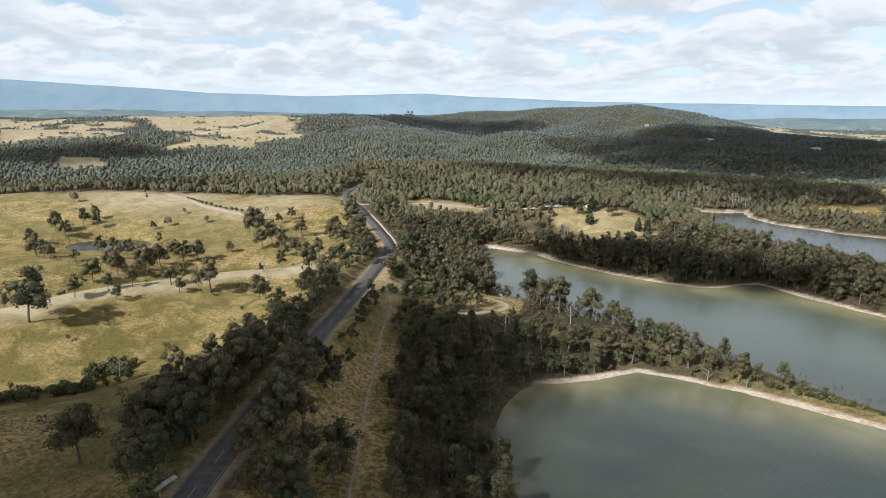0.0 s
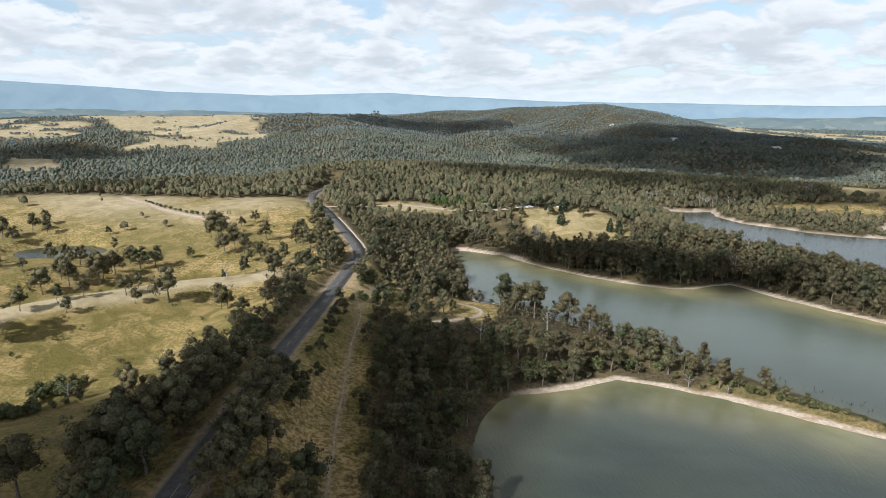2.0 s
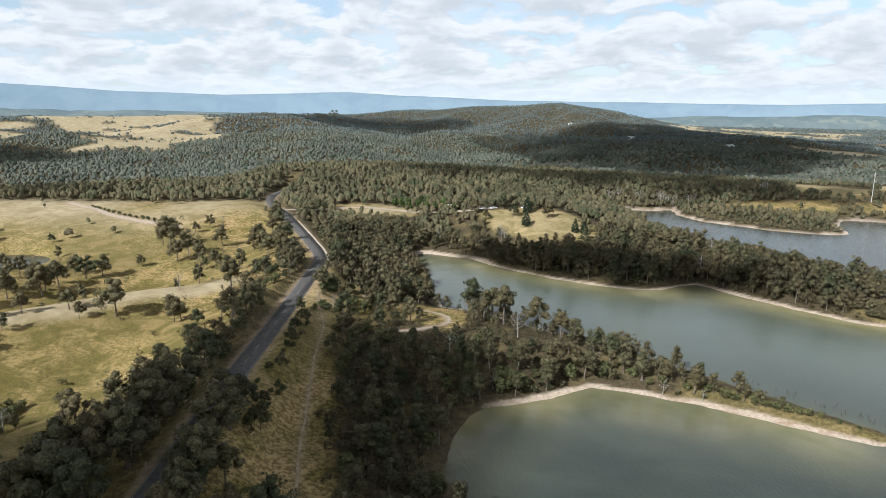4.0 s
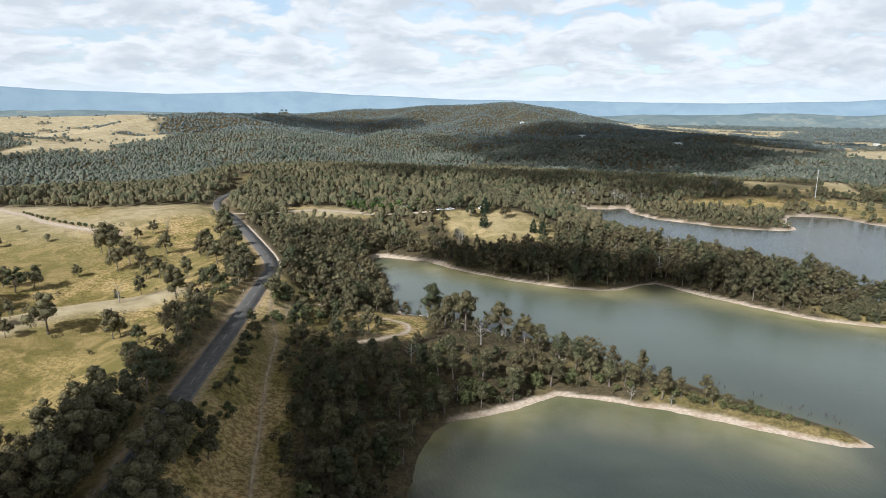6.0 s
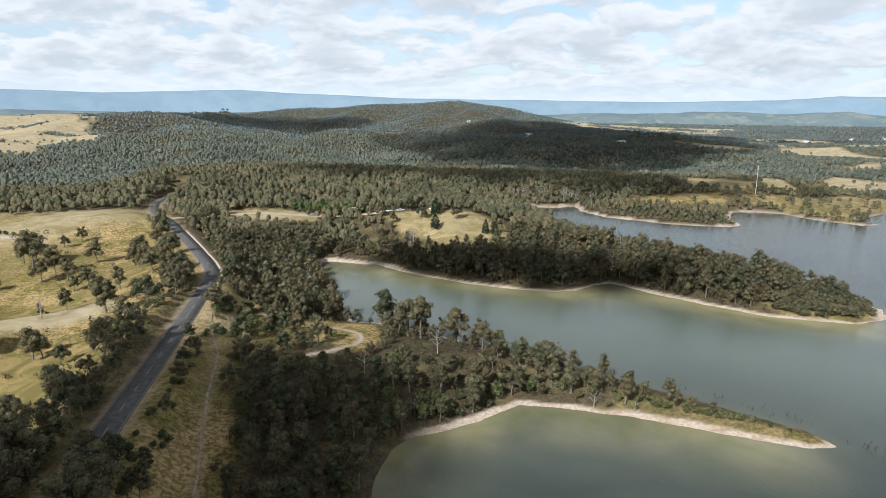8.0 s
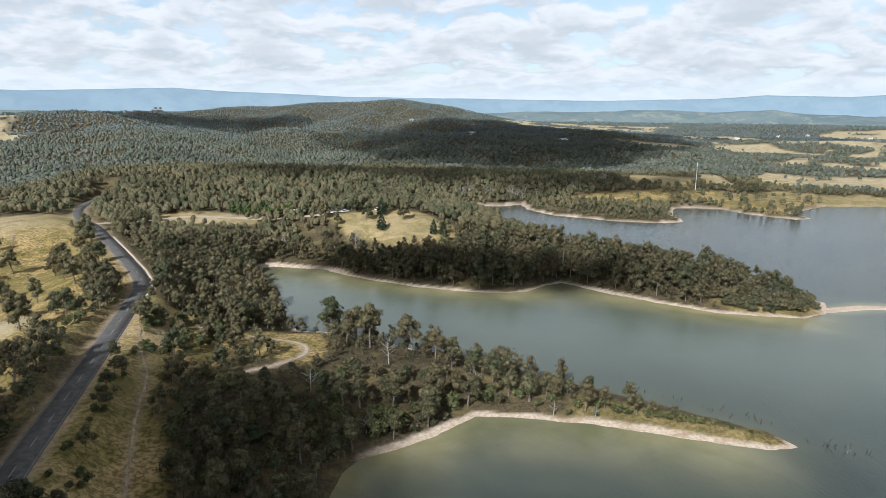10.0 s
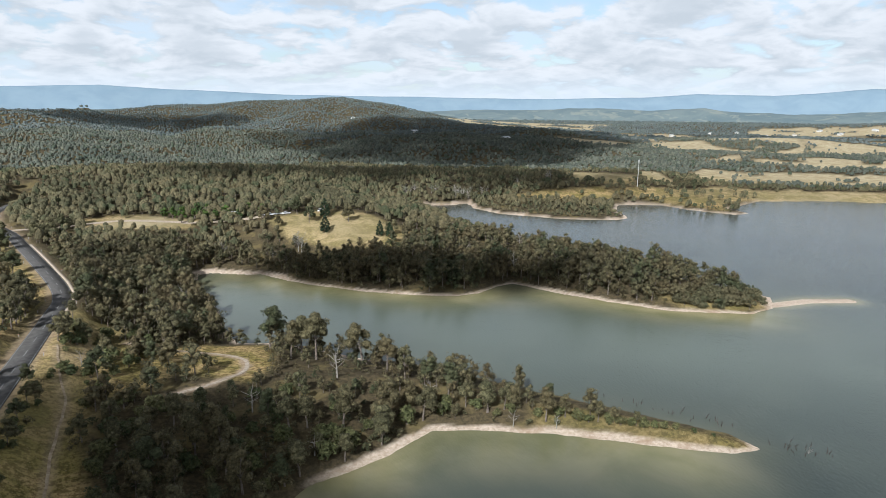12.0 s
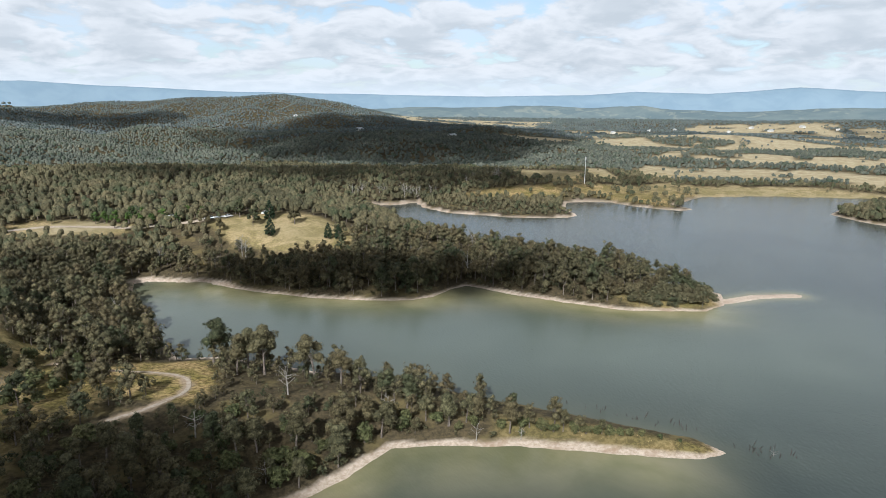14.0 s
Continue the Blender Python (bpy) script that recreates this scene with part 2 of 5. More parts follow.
def noise_tex(t, scale, detail=4, rough=0.55, vector=None, warp=0.0):
    n = t.nodes.new("ShaderNodeTexNoise")
    n.inputs["Scale"].default_value = scale
    n.inputs["Detail"].default_value = detail
    n.inputs["Roughness"].default_value = rough
    n.inputs["Distortion"].default_value = warp
    if vector is None:
        g = t.nodes.new("ShaderNodeNewGeometry")
        vector = g.outputs["Position"]
    t.links.new(vector, n.inputs["Vector"])
    return n.outputs["Fac"]


def ranged(t, value, low, high, to_low=0.0, to_high=1.0):
    r = t.nodes.new("ShaderNodeMapRange")
    r.interpolation_type = "SMOOTHSTEP"
    for key, v in (("From Min", low), ("From Max", high), ("To Min", to_low), ("To Max", to_high)):
        r.inputs[key].default_value = v
    t.links.new(value, r.inputs["Value"])
    return r.outputs[0]


def blend(t, factor, a, b, mode="MIX"):
    m = t.nodes.new("ShaderNodeMix")
    m.data_type, m.blend_type = "RGBA", mode
    for key, v in (("Factor", factor), ("A", a), ("B", b)):
        socket = [s for s in m.inputs if s.name == key and s.enabled][0]
        if isinstance(v, bpy.types.NodeSocket):
            t.links.new(v, socket)
        else:
            socket.default_value = (*v, 1) if isinstance(v, tuple) else v
    return [s for s in m.outputs if s.enabled][0]


def times(t, a, b):
    m = t.nodes.new("ShaderNodeMath")
    m.operation = "MULTIPLY"
    for k, v in enumerate((a, b)):
        if isinstance(v, bpy.types.NodeSocket):
            t.links.new(v, m.inputs[k])
        else:
            m.inputs[k].default_value = v
    return m.outputs[0]


def attribute(t, name):
    a = t.nodes.new("ShaderNodeAttribute")
    a.attribute_name = name
    return a.outputs["Fac"]


def bump(t, bsdf, value, strength, distance):
    b = t.nodes.new("ShaderNodeBump")
    b.inputs["Strength"].default_value = strength
    b.inputs["Distance"].default_value = distance
    t.links.new(value, b.inputs["Height"])
    t.links.new(b.outputs[0], bsdf.inputs["Normal"])


def ground_material():
    m, t, s = material("pasture_and_forest_floor")
    fine, mid, wide = noise_tex(t, 0.9, 6, 0.7), noise_tex(t, 0.11, 5, 0.6, warp=0.8), noise_tex(t, 0.018, 4, 0.5)
    straw = blend(t, ranged(t, fine, 0.41, 0.59), (0.23, 0.155, 0.062), (0.56, 0.405, 0.190))
    green = blend(t, ranged(t, fine, 0.41, 0.59), (0.105, 0.086, 0.026), (0.300, 0.240, 0.076))
    grass = blend(t, ranged(t, mid, 0.38, 0.62), green, straw)
    grass = blend(t, times(t, ranged(t, wide, 0.42, 0.6), 0.6), grass, (0.17, 0.145, 0.055))
    grass = blend(t, attribute(t, "gold"), grass, blend(t, ranged(t, mid, 0.3, 0.7), (0.34, 0.268, 0.152), (0.49, 0.415, 0.270)))
    litter = blend(t, ranged(t, fine, 0.35, 0.7), (0.055, 0.045, 0.026), (0.13, 0.10, 0.055))
    litter = blend(t, ranged(t, mid, 0.48, 0.7), litter, (0.17, 0.135, 0.06))
    lush = blend(t, ranged(t, mid, 0.40, 0.66), (0.170, 0.138, 0.042), (0.370, 0.270, 0.110))
    lush = blend(t, ranged(t, fine, 0.44, 0.60, 0.0, 0.6), lush, (0.105, 0.092, 0.030))
    grass = blend(t, attribute(t, "lush"), grass, lush)
    c = blend(t, attribute(t, "wood"), grass, litter)
    earth = blend(t, ranged(t, fine, 0.3, 0.7), (0.33, 0.24, 0.16), (0.50, 0.39, 0.28))
    c = blend(t, attribute(t, "dirt"), c, earth)
    sand = blend(t, ranged(t, fine, 0.3, 0.7), (0.42, 0.32, 0.235), (0.68, 0.57, 0.46))
    sand = blend(t, ranged(t, mid, 0.5, 0.75), sand, (0.36, 0.25, 0.17))
    c = blend(t, attribute(t, "beach"), c, sand)
    t.links.new(c, s.inputs["Base Color"])
    s.inputs["Roughness"].default_value = 0.95
    s.inputs["Specular IOR Level"].default_value = 0.15
    bump(t, s, fine, 0.7, 0.5)
    return m


def water_material():
    m, t, s = material("murky_lake_water")
    wide = noise_tex(t, 0.02, 4, 0.55, warp=0.7)
    deep = blend(t, ranged(t, wide, 0.35, 0.65), (0.032, 0.044, 0.041), (0.050, 0.063, 0.055))
    # main bay painted paler, for milky water and the sky's reflection
    deep = blend(t, attribute(t, "bay_sheen"), deep, (0.112, 0.134, 0.110))
    shoal = blend(t, ranged(t, noise_tex(t, 0.05, 4, 0.55, warp=0.3), 0.3, 0.7), (0.21, 0.200, 0.090), (0.34, 0.300, 0.165))
    t.links.new(blend(t, attribute(t, "shoal"), deep, shoal), s.inputs["Base Color"])
    s.inputs["Roughness"].default_value = 0.12
    s.inputs["IOR"].default_value = 1.33
    g = t.nodes.new("ShaderNodeNewGeometry")
    stretch = t.nodes.new("ShaderNodeMapping")
    stretch.inputs["Rotation"].default_value = (0, 0, radians(35))
    stretch.inputs["Scale"].default_value = (1.0, 0.45, 1.0)
    t.links.new(g.outputs["Position"], stretch.inputs[0])
    ripple = noise_tex(t, 1.2, 4, 0.62, stretch.outputs[0])
    bump(t, s, ripple, 0.38, 0.28)
    return m


def leaf_material(name, dark, light, per_thing, brown=0.7, rust=(0.150, 0.110, 0.052), grain=1.7, relief=0.45, gap_shade=0.75):
    """Foliage: each spray and each tree differs a little, and small clumps of leaves are painted as lit, the gaps
    between them as shaded.
    """
    m, t, s = material(name)
    g = t.nodes.new("ShaderNodeNewGeometry")
    leaf = ranged(t, g.outputs["Random Per Island"], 0.0, 1.0, 0.15, 0.95)
    if per_thing:
        o = t.nodes.new("ShaderNodeObjectInfo")
        tree = o.outputs["Random"]
    else:
        tree = ranged(t, noise_tex(t, 0.085, 2, 0.5), 0.3, 0.7)
    c = blend(t, leaf, dark, light)
    c = blend(t, ranged(t, tree, 0.35, 1.0, 0.0, brown), c, rust)
    c = blend(t, ranged(t, tree, 0.0, 0.35, 0.75, 0.0), c, (0.048, 0.070, 0.032))
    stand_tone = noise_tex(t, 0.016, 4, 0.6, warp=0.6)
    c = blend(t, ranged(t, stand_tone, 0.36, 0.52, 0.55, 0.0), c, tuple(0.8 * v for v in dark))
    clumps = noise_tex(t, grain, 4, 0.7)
    # shade between the clumps and highlights on them, put into the colour
    c = blend(t, ranged(t, clumps, 0.36, 0.56, gap_shade, 0.0), c, tuple(0.45 * v for v in dark))
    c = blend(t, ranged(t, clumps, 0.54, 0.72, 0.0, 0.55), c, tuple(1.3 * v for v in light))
    bump(t, s, clumps, 0.9, relief)
    t.links.new(c, s.inputs["Base Color"])
    s.inputs["Roughness"].default_value = 0.7
    s.inputs["Specular IOR Level"].default_value = 0.2
    return m


def plain(name, a, b, scale, rough=0.85, relief=0.3, depth=0.02):
    m, t, s = material(name)
    n = noise_tex(t, scale, 5, 0.65)
    t.links.new(blend(t, ranged(t, n, 0.3, 0.7), a, b), s.inputs["Base Color"])
    s.inputs["Roughness"].default_value = rough
    bump(t, s, n, relief, depth)
    return m


GROUND = ground_material()
WATER = water_material()
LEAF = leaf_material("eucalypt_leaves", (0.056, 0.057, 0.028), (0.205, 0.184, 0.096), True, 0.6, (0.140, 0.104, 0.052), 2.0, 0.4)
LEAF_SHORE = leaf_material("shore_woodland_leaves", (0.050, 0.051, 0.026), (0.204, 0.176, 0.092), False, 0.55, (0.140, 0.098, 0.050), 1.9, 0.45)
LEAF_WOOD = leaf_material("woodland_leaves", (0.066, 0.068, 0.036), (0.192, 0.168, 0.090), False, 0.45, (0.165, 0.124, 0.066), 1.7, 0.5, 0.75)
# far foliage tinted blue-grey: distance haze painted into the colour
LEAF_FAR = leaf_material("haze_tinted_leaves", (0.066, 0.084, 0.068), (0.180, 0.188, 0.146), False, 0.4, (0.165, 0.145, 0.095), 1.3, 0.7, 0.65)
LEAF_HILL = leaf_material("haze_tinted_hill_leaves", (0.078, 0.104, 0.106), (0.165, 0.184, 0.170), False, 0.25, (0.140, 0.132, 0.105), 0.7, 0.8, 0.5)
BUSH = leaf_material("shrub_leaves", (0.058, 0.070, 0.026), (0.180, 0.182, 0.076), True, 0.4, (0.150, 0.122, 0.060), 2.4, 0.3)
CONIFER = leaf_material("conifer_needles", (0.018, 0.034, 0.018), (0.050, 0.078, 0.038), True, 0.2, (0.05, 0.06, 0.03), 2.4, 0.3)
BARK = plain("grey_bark", (0.09, 0.07, 0.055), (0.24, 0.20, 0.165), 1.3, 0.9, 0.5, 0.05)
DEAD = plain("bleached_dead_wood", (0.20, 0.18, 0.155), (0.38, 0.35, 0.31), 1.7, 0.85, 0.4, 0.04)
ASPHALT = plain("worn_asphalt", (0.060, 0.056, 0.053), (0.115, 0.108, 0.102), 0.7, 0.85, 0.3, 0.02)
PAINT = plain("road_paint", (0.20, 0.20, 0.20), (0.46, 0.46, 0.44), 2.0, 0.7, 0.1, 0.01)
GRAVEL = plain("pale_gravel", (0.36, 0.28, 0.20), (0.56, 0.47, 0.37), 1.2, 0.95, 0.5, 0.05)
EARTH = plain("worn_earth", (0.27, 0.20, 0.125), (0.50, 0.40, 0.275), 0.8, 0.95, 0.4, 0.04)
TIMBER = plain("weathered_timber", (0.16, 0.13, 0.10), (0.34, 0.30, 0.25), 3.0, 0.9, 0.3, 0.02)


# ---------------------------------------------------------------- mesh helpers
def mesh_from(name, verts, faces, mat, smooth_faces=False, attrs=None):
    """verts (n, 3) and faces (m, k), as arrays."""
    verts, faces = np.asarray(verts, np.float32), np.asarray(faces, np.int32)
    me = bpy.data.meshes.new(name)
    k = faces.shape[1]
    me.vertices.add(len(verts))
    me.vertices.foreach_set("co", verts.ravel())
    me.loops.add(faces.size)
    me.loops.foreach_set("vertex_index", faces.ravel())
    me.polygons.add(len(faces))
    me.polygons.foreach_set("loop_start", np.arange(0, faces.size, k, dtype=np.int32))
    me.polygons.foreach_set("use_smooth", np.full(len(faces), smooth_faces))
    me.update(calc_edges=True)
    for key, values in (attrs or {}).items():
        a = me.attributes.new(key, "FLOAT", "POINT")
        a.data.foreach_set("value", np.asarray(values, np.float32))
    me.materials.append(mat)
    return me


def part(name, me, parent, label=""):
    ob = new(name, me)
    ob.parent = parent
    if label:
        ob["label"] = label
    return ob


# ---------------------------------------------------------------- ground, one sheet to the horizon
def sheet_grid():
    az = np.concatenate([np.arange(-46, 78, 0.29), np.arange(78, 314, 3.0)])
    r = np.concatenate([[0.03, 2.0], 6 * np.exp(np.arange(0, 2.70, 0.03)), 90 * np.exp(np.arange(0, 1.61, 0.0055)), 450.3 * np.exp(np.arange(0, 2.40, 0.016))])
    rr, aa = np.meshgrid(r, np.radians(az), indexing="ij")
    x, y = rr * np.sin(aa), rr * np.cos(aa)
    n, m = x.shape
    i, j = np.meshgrid(np.arange(n - 1), np.arange(m), indexing="ij")
    a, b = i * m + j, i * m + (j + 1) % m
    faces = np.stack([a, a + m, b + m, b], -1).reshape(-1, 4)
    return x.ravel(), y.ravel(), faces, m


def clearing(x, y):
    """1 in open country, 0 under trees."""
    edge = 9 * waves(x, y, 40, 12, 3)
    r, az = np.hypot(x, y), np.degrees(np.arctan2(x, y))

    def zone(ring, soft=10):
        d = line_distance(x, y, ring, True)
        d = np.where(inside(x, y, ring), d, -d)
        return smooth(-soft, soft, d + edge * min(1, soft / 10))

    sway_a, sway_r = 3.2 * waves(x, y, 170, 15, 4), 1 + 0.07 * waves(x, y, 120, 16, 3)

    def patch(a0, a1, r0, r1):
        u, v = az + sway_a, r * sway_r
        return smooth(a0 - 0.5, a0 + 0.5, u) * smooth(a1 + 0.5, a1 - 0.5, u) * smooth(r0 * 0.985, r0 * 1.015, v) * smooth(r1 * 1.015, r1 * 0.985, v)

    c = zone([(-46, 40), (-48, 95), (-44, 165), (-38, 215), (-33, 262), (-29, 300), (-37, 345), (-48, 395), (-60, 430), (-70, 466), (-131, 456), (-182, 448), (-249, 448), (-340, 442), (-700, 600), (-700, -200), (-80, -200)])
    c = np.maximum(c, zone([(-32, 20), (-35, 165), (-30, 215), (-22, 272), (-6, 266), (-9, 235), (-12, 205), (-13, 190), (-11, 150), (-8, 110), (-5, 20)], 3))
    c = np.maximum(c, zone([(-24, 262), (-24, 215), (-9, 208), (2, 212), (3, 228), (10, 216), (22, 208), (30, 222), (35, 250), (14, 254), (4, 246), (-10, 252)], 2.5))
    c = np.maximum(c, 0.6 * zone([(84, 178), (100, 169), (114, 155), (126, 141), (118, 140), (104, 151), (92, 159), (80, 168)], 2))
    c = np.maximum(c, 0.9 * zone([(184, 236), (205, 228), (226, 219), (224, 211), (200, 212), (186, 219)], 3))
    c = np.maximum(c, zone([(60, 402), (92, 400), (116, 386), (128, 360), (112, 337), (88, 350), (66, 373)], 3))
    c = np.maximum(c, zone([(-30, 450), (-15, 458), (8, 450), (34, 429), (24, 414), (-5, 420), (-28, 424)], 3))
    c = np.maximum(c, zone([(280, 498), (330, 497), (366, 492), (360, 462), (330, 455), (290, 470)], 6))
    c = np.maximum(c, 0.85 * zone([(365, 480), (436, 480), (500, 474), (500, 425), (432, 415), (396, 385), (385, 430)], 5))
    # paddocks among the far woods: azimuths and distances
    for a0, a1, r0, r1 in ((-24.5, -12.5, 1250, 2250), (-22.5, -15.5, 1060, 1300), (-35, -27, 1500, 2100), (-31.5, -28, 800, 1040),
                           (47.5, 75, 630, 690), (45, 75, 722, 850), (33, 39, 640, 730), (39, 42, 700, 790), (50, 75, 890, 1060), (42, 52, 1090, 1450), (35, 41, 1080, 1290),
                           (52, 75, 1180, 1500), (26, 39, 1950, 2600), (40, 47, 1620, 1950), (50, 61, 1800, 2200), (44, 49, 920, 1010), (62, 75, 1700, 2100)):
        c = np.maximum(c, patch(a0, a1, r0, r1) * (1 - 0.9 * smooth(0.22, 0.34, waves(x, y, 62, 17, 3))))
    return c


def build_ground():
    x, y, faces, m = sheet_grid()
    d = shore(x, y)
    z = height(x, y, d)
    open_land = clearing(x, y)
    r = np.hypot(x, y)
    beach = smooth(2.7, 1.3, d + 1.6 * waves(x, y, 14, 21, 3) + 5.0 * ridge(x, y, [(121, 150), (110, 167), (97, 184), (70, 222)], 6)) * smooth(700, 500, r) * (1 - 0.97 * np.minimum(1, 1.6 * ridge(x, y, [(30, 20), (16, 115), (12, 141), (20, 164)], 11)))
    rim = np.maximum(beach, 0.6 * (ridge(x, y, SANDBAR, 5) > 0.3))
    west = smooth(-40, -60, x)
    gold = np.clip(smooth(360, 430, y) * west * smooth(-0.5, 0.4, waves(x, y, 60, 22, 2)) + smooth(560, 850, r), 0, 1)
    gold = np.maximum(gold, smooth(13, 4, line_distance(x, y, BROW) + 4 * waves(x, y, 15, 28, 3)) * 0.95)
    gold = np.maximum(gold, 0.5 * np.exp(-((x - 95) / 38) ** 2 - ((y - 374) / 38) ** 2) + 0.8 * np.exp(-((x - 3) / 32) ** 2 - ((y - 436) / 18) ** 2) + 0.3 * np.exp(-((x + 17) / 9) ** 2 - ((y - 240) / 26) ** 2))
    dirt = np.maximum(np.maximum(0.35 * smooth(1.6, 0.5, line_distance(x, y, TRACK)), smooth(1.5, 0.8, line_distance(x, y, LOOP))), smooth(3.2, 2.2, line_distance(x, y, DRIVE)))
    dirt = np.maximum(dirt, 0.5 * smooth(4.9, 3.6, line_distance(x, y, ROAD) + 0.8 * waves(x, y, 6, 23, 2)))
    # darker slope grass; at the western gully some shade is painted in too
    slope = ridge(x, y, [(-170, 165), (-120, 178), (-75, 205)], 34) + 0.9 * ridge(x, y, [(-150, 146), (-104, 162), (-86, 190)], 16) + 1.0 * ridge(x, y, HOLLOW, 13) + 0.9 * ridge(x, y, [(-270, 290), (-205, 300), (-150, 322)], 26)
    lush = west * np.clip(slope + 0.35 * waves(x, y, 18, 24, 3), 0, 1) * smooth(7, 14, line_distance(x, y, BROW) + 4 * waves(x, y, 15, 28, 3))
    lush = np.maximum(lush, 0.2 * np.exp(-((x - 95) / 40) ** 2 - ((y - 372) / 40) ** 2))
    verts = np.stack([x, y, z], -1)
    me = mesh_from("ground", verts, faces, GROUND, True,
                   {"beach": rim, "wood": 1 - open_land, "gold": gold, "dirt": dirt, "lush": lush})
    ob = new("ground", me)
    tagged(ob, "rolling dry grassland and woodland floor around a reservoir", "ground", kind="structure")
    wet = (d < 5).reshape(-1)
    keep = wet[faces].any(1)
    used, flat = np.unique(faces[keep], return_inverse=True)
    pts = np.stack([x[used], y[used], np.zeros(len(used))], -1)
    u, v = x[used], y[used]
    shoal = np.exp(-np.maximum(-d[used], 0) / (10 + 7 * waves(u, v, 30, 25, 3) + 9 * ridge(u, v, [(30, 345), (59, 318), (100, 275), (150, 262), (200, 206)], 30)))
    bay = [(50, 50), (40, 120), (58, 138)]
    shoal = np.maximum(shoal, (0.12 + 0.10 * waves(u, v, 26, 27, 3)) * ridge(u, v, bay, 36) * (v < 182))
    shoal *= (0.10 + 1.0 * ridge(u, v, [(24, 158), (58, 166), (85, 151), (98, 143)], 15) + 0.3 * ridge(u, v, bay, 34)
              + 1.0 * ridge(u, v, [(40, 340), (59, 320), (100, 278), (132, 270), (160, 246), (200, 206)], 17))
    shoal = np.clip(np.maximum(shoal, 0.8 * ridge(u, v, SANDBAR, 6)), 0, 1)
    bay_sheen = np.clip(ridge(u, v, [(40, 310), (95, 245), (150, 205), (210, 170)], 58) * (0.85 + 0.3 * waves(u, v, 40, 29, 3)), 0, 1)
    me = mesh_from("lake", pts, flat.reshape(-1, 4), WATER, True, {"shoal": shoal, "bay_sheen": bay_sheen})
    ob = new("lake", me)
    turn = np.arange(40) * math.tau / 40
    rim_x, rim_y = -184 + 23 * np.cos(turn), 342 + 17 * np.sin(turn)
    disc = np.concatenate([np.stack([rim_x, rim_y, np.full(40, POND_Z)], -1), [[-184, 342, POND_Z]]])
    k = np.arange(40)
    pond = new("water", mesh_from("water", disc, np.stack([k, (k + 1) % 40, np.full(40, 40)], -1), WATER, True, {"shoal": np.zeros(41), "bay_sheen": np.zeros(41)}))
    tagged(pond, "small dark farm pond in a dry paddock", "pond", kind="structure")
    tagged(ob, "calm grey-green reservoir water, olive over the shallows", "water", kind="structure")


build_ground()


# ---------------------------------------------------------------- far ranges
# far hills with haze painted in: pale colour and a glow of their own
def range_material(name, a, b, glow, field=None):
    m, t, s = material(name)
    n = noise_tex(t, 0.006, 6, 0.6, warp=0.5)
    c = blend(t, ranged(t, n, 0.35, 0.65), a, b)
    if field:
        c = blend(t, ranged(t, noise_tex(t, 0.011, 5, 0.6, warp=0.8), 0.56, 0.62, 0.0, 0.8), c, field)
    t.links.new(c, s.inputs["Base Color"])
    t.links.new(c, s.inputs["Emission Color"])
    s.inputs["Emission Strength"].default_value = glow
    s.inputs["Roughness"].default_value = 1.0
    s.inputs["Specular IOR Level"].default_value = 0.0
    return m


def mountain_range(r0, crest, rough, seed, mat, label):
    """crest: (azimuth, metres) of the skyline."""
    az = np.arange(-60, 90, 0.15)
    top = np.interp(az, [c[0] for c in crest], [c[1] for c in crest])
    xs, ys = np.sin(np.radians(az)), np.cos(np.radians(az))
    top = top + rough * waves(xs * 3000, ys * 3000, 260, seed, 5)
    rows = []
    for k in np.linspace(0, 1, 12):
        rr = r0 + 330 * k + 60 * waves(xs * 3000 + 900 * k, ys * 3000, 300, seed + 1, 4) * (1 - k)
        zz = 8 + (top - 8) * np.sin(k * math.pi / 2) ** 1.3 * (1 + 0.10 * (1 - k) * waves(xs * 2500, ys * 2500 + 500 * k, 200, seed + 2, 4))
        rows.append(np.stack([rr * xs, rr * ys, zz], -1))
    rows.append(np.stack([(r0 + 560) * xs, (r0 + 560) * ys, np.full(len(az), 0.0)], -1))
    v = np.concatenate(rows)
    n, m = len(rows), len(az)
    i, j = np.meshgrid(np.arange(n - 1), np.arange(m - 1), indexing="ij")
    a = i * m + j
    ob = new("backdrop", mesh_from("backdrop", v, np.stack([a, a + 1, a + m + 1, a + m], -1).reshape(-1, 4), mat, True))
    tagged(ob, label, "mountains", kind="structure")


# blue-greys that hold the distance haze, lifted by the glow
FAR_BLUE = range_material("haze_blue_range", (0.145, 0.200, 0.245), (0.165, 0.22, 0.262), 0.75)
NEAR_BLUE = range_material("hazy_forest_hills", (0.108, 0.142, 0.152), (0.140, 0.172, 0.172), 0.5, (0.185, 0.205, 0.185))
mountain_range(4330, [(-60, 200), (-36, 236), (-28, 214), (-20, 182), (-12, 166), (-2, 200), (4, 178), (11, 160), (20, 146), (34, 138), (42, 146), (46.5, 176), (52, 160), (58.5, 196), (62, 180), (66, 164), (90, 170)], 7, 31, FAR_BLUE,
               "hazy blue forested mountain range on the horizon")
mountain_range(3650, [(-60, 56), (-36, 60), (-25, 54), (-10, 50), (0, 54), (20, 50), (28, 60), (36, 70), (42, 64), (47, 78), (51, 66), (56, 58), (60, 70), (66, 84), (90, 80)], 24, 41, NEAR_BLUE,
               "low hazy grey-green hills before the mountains")


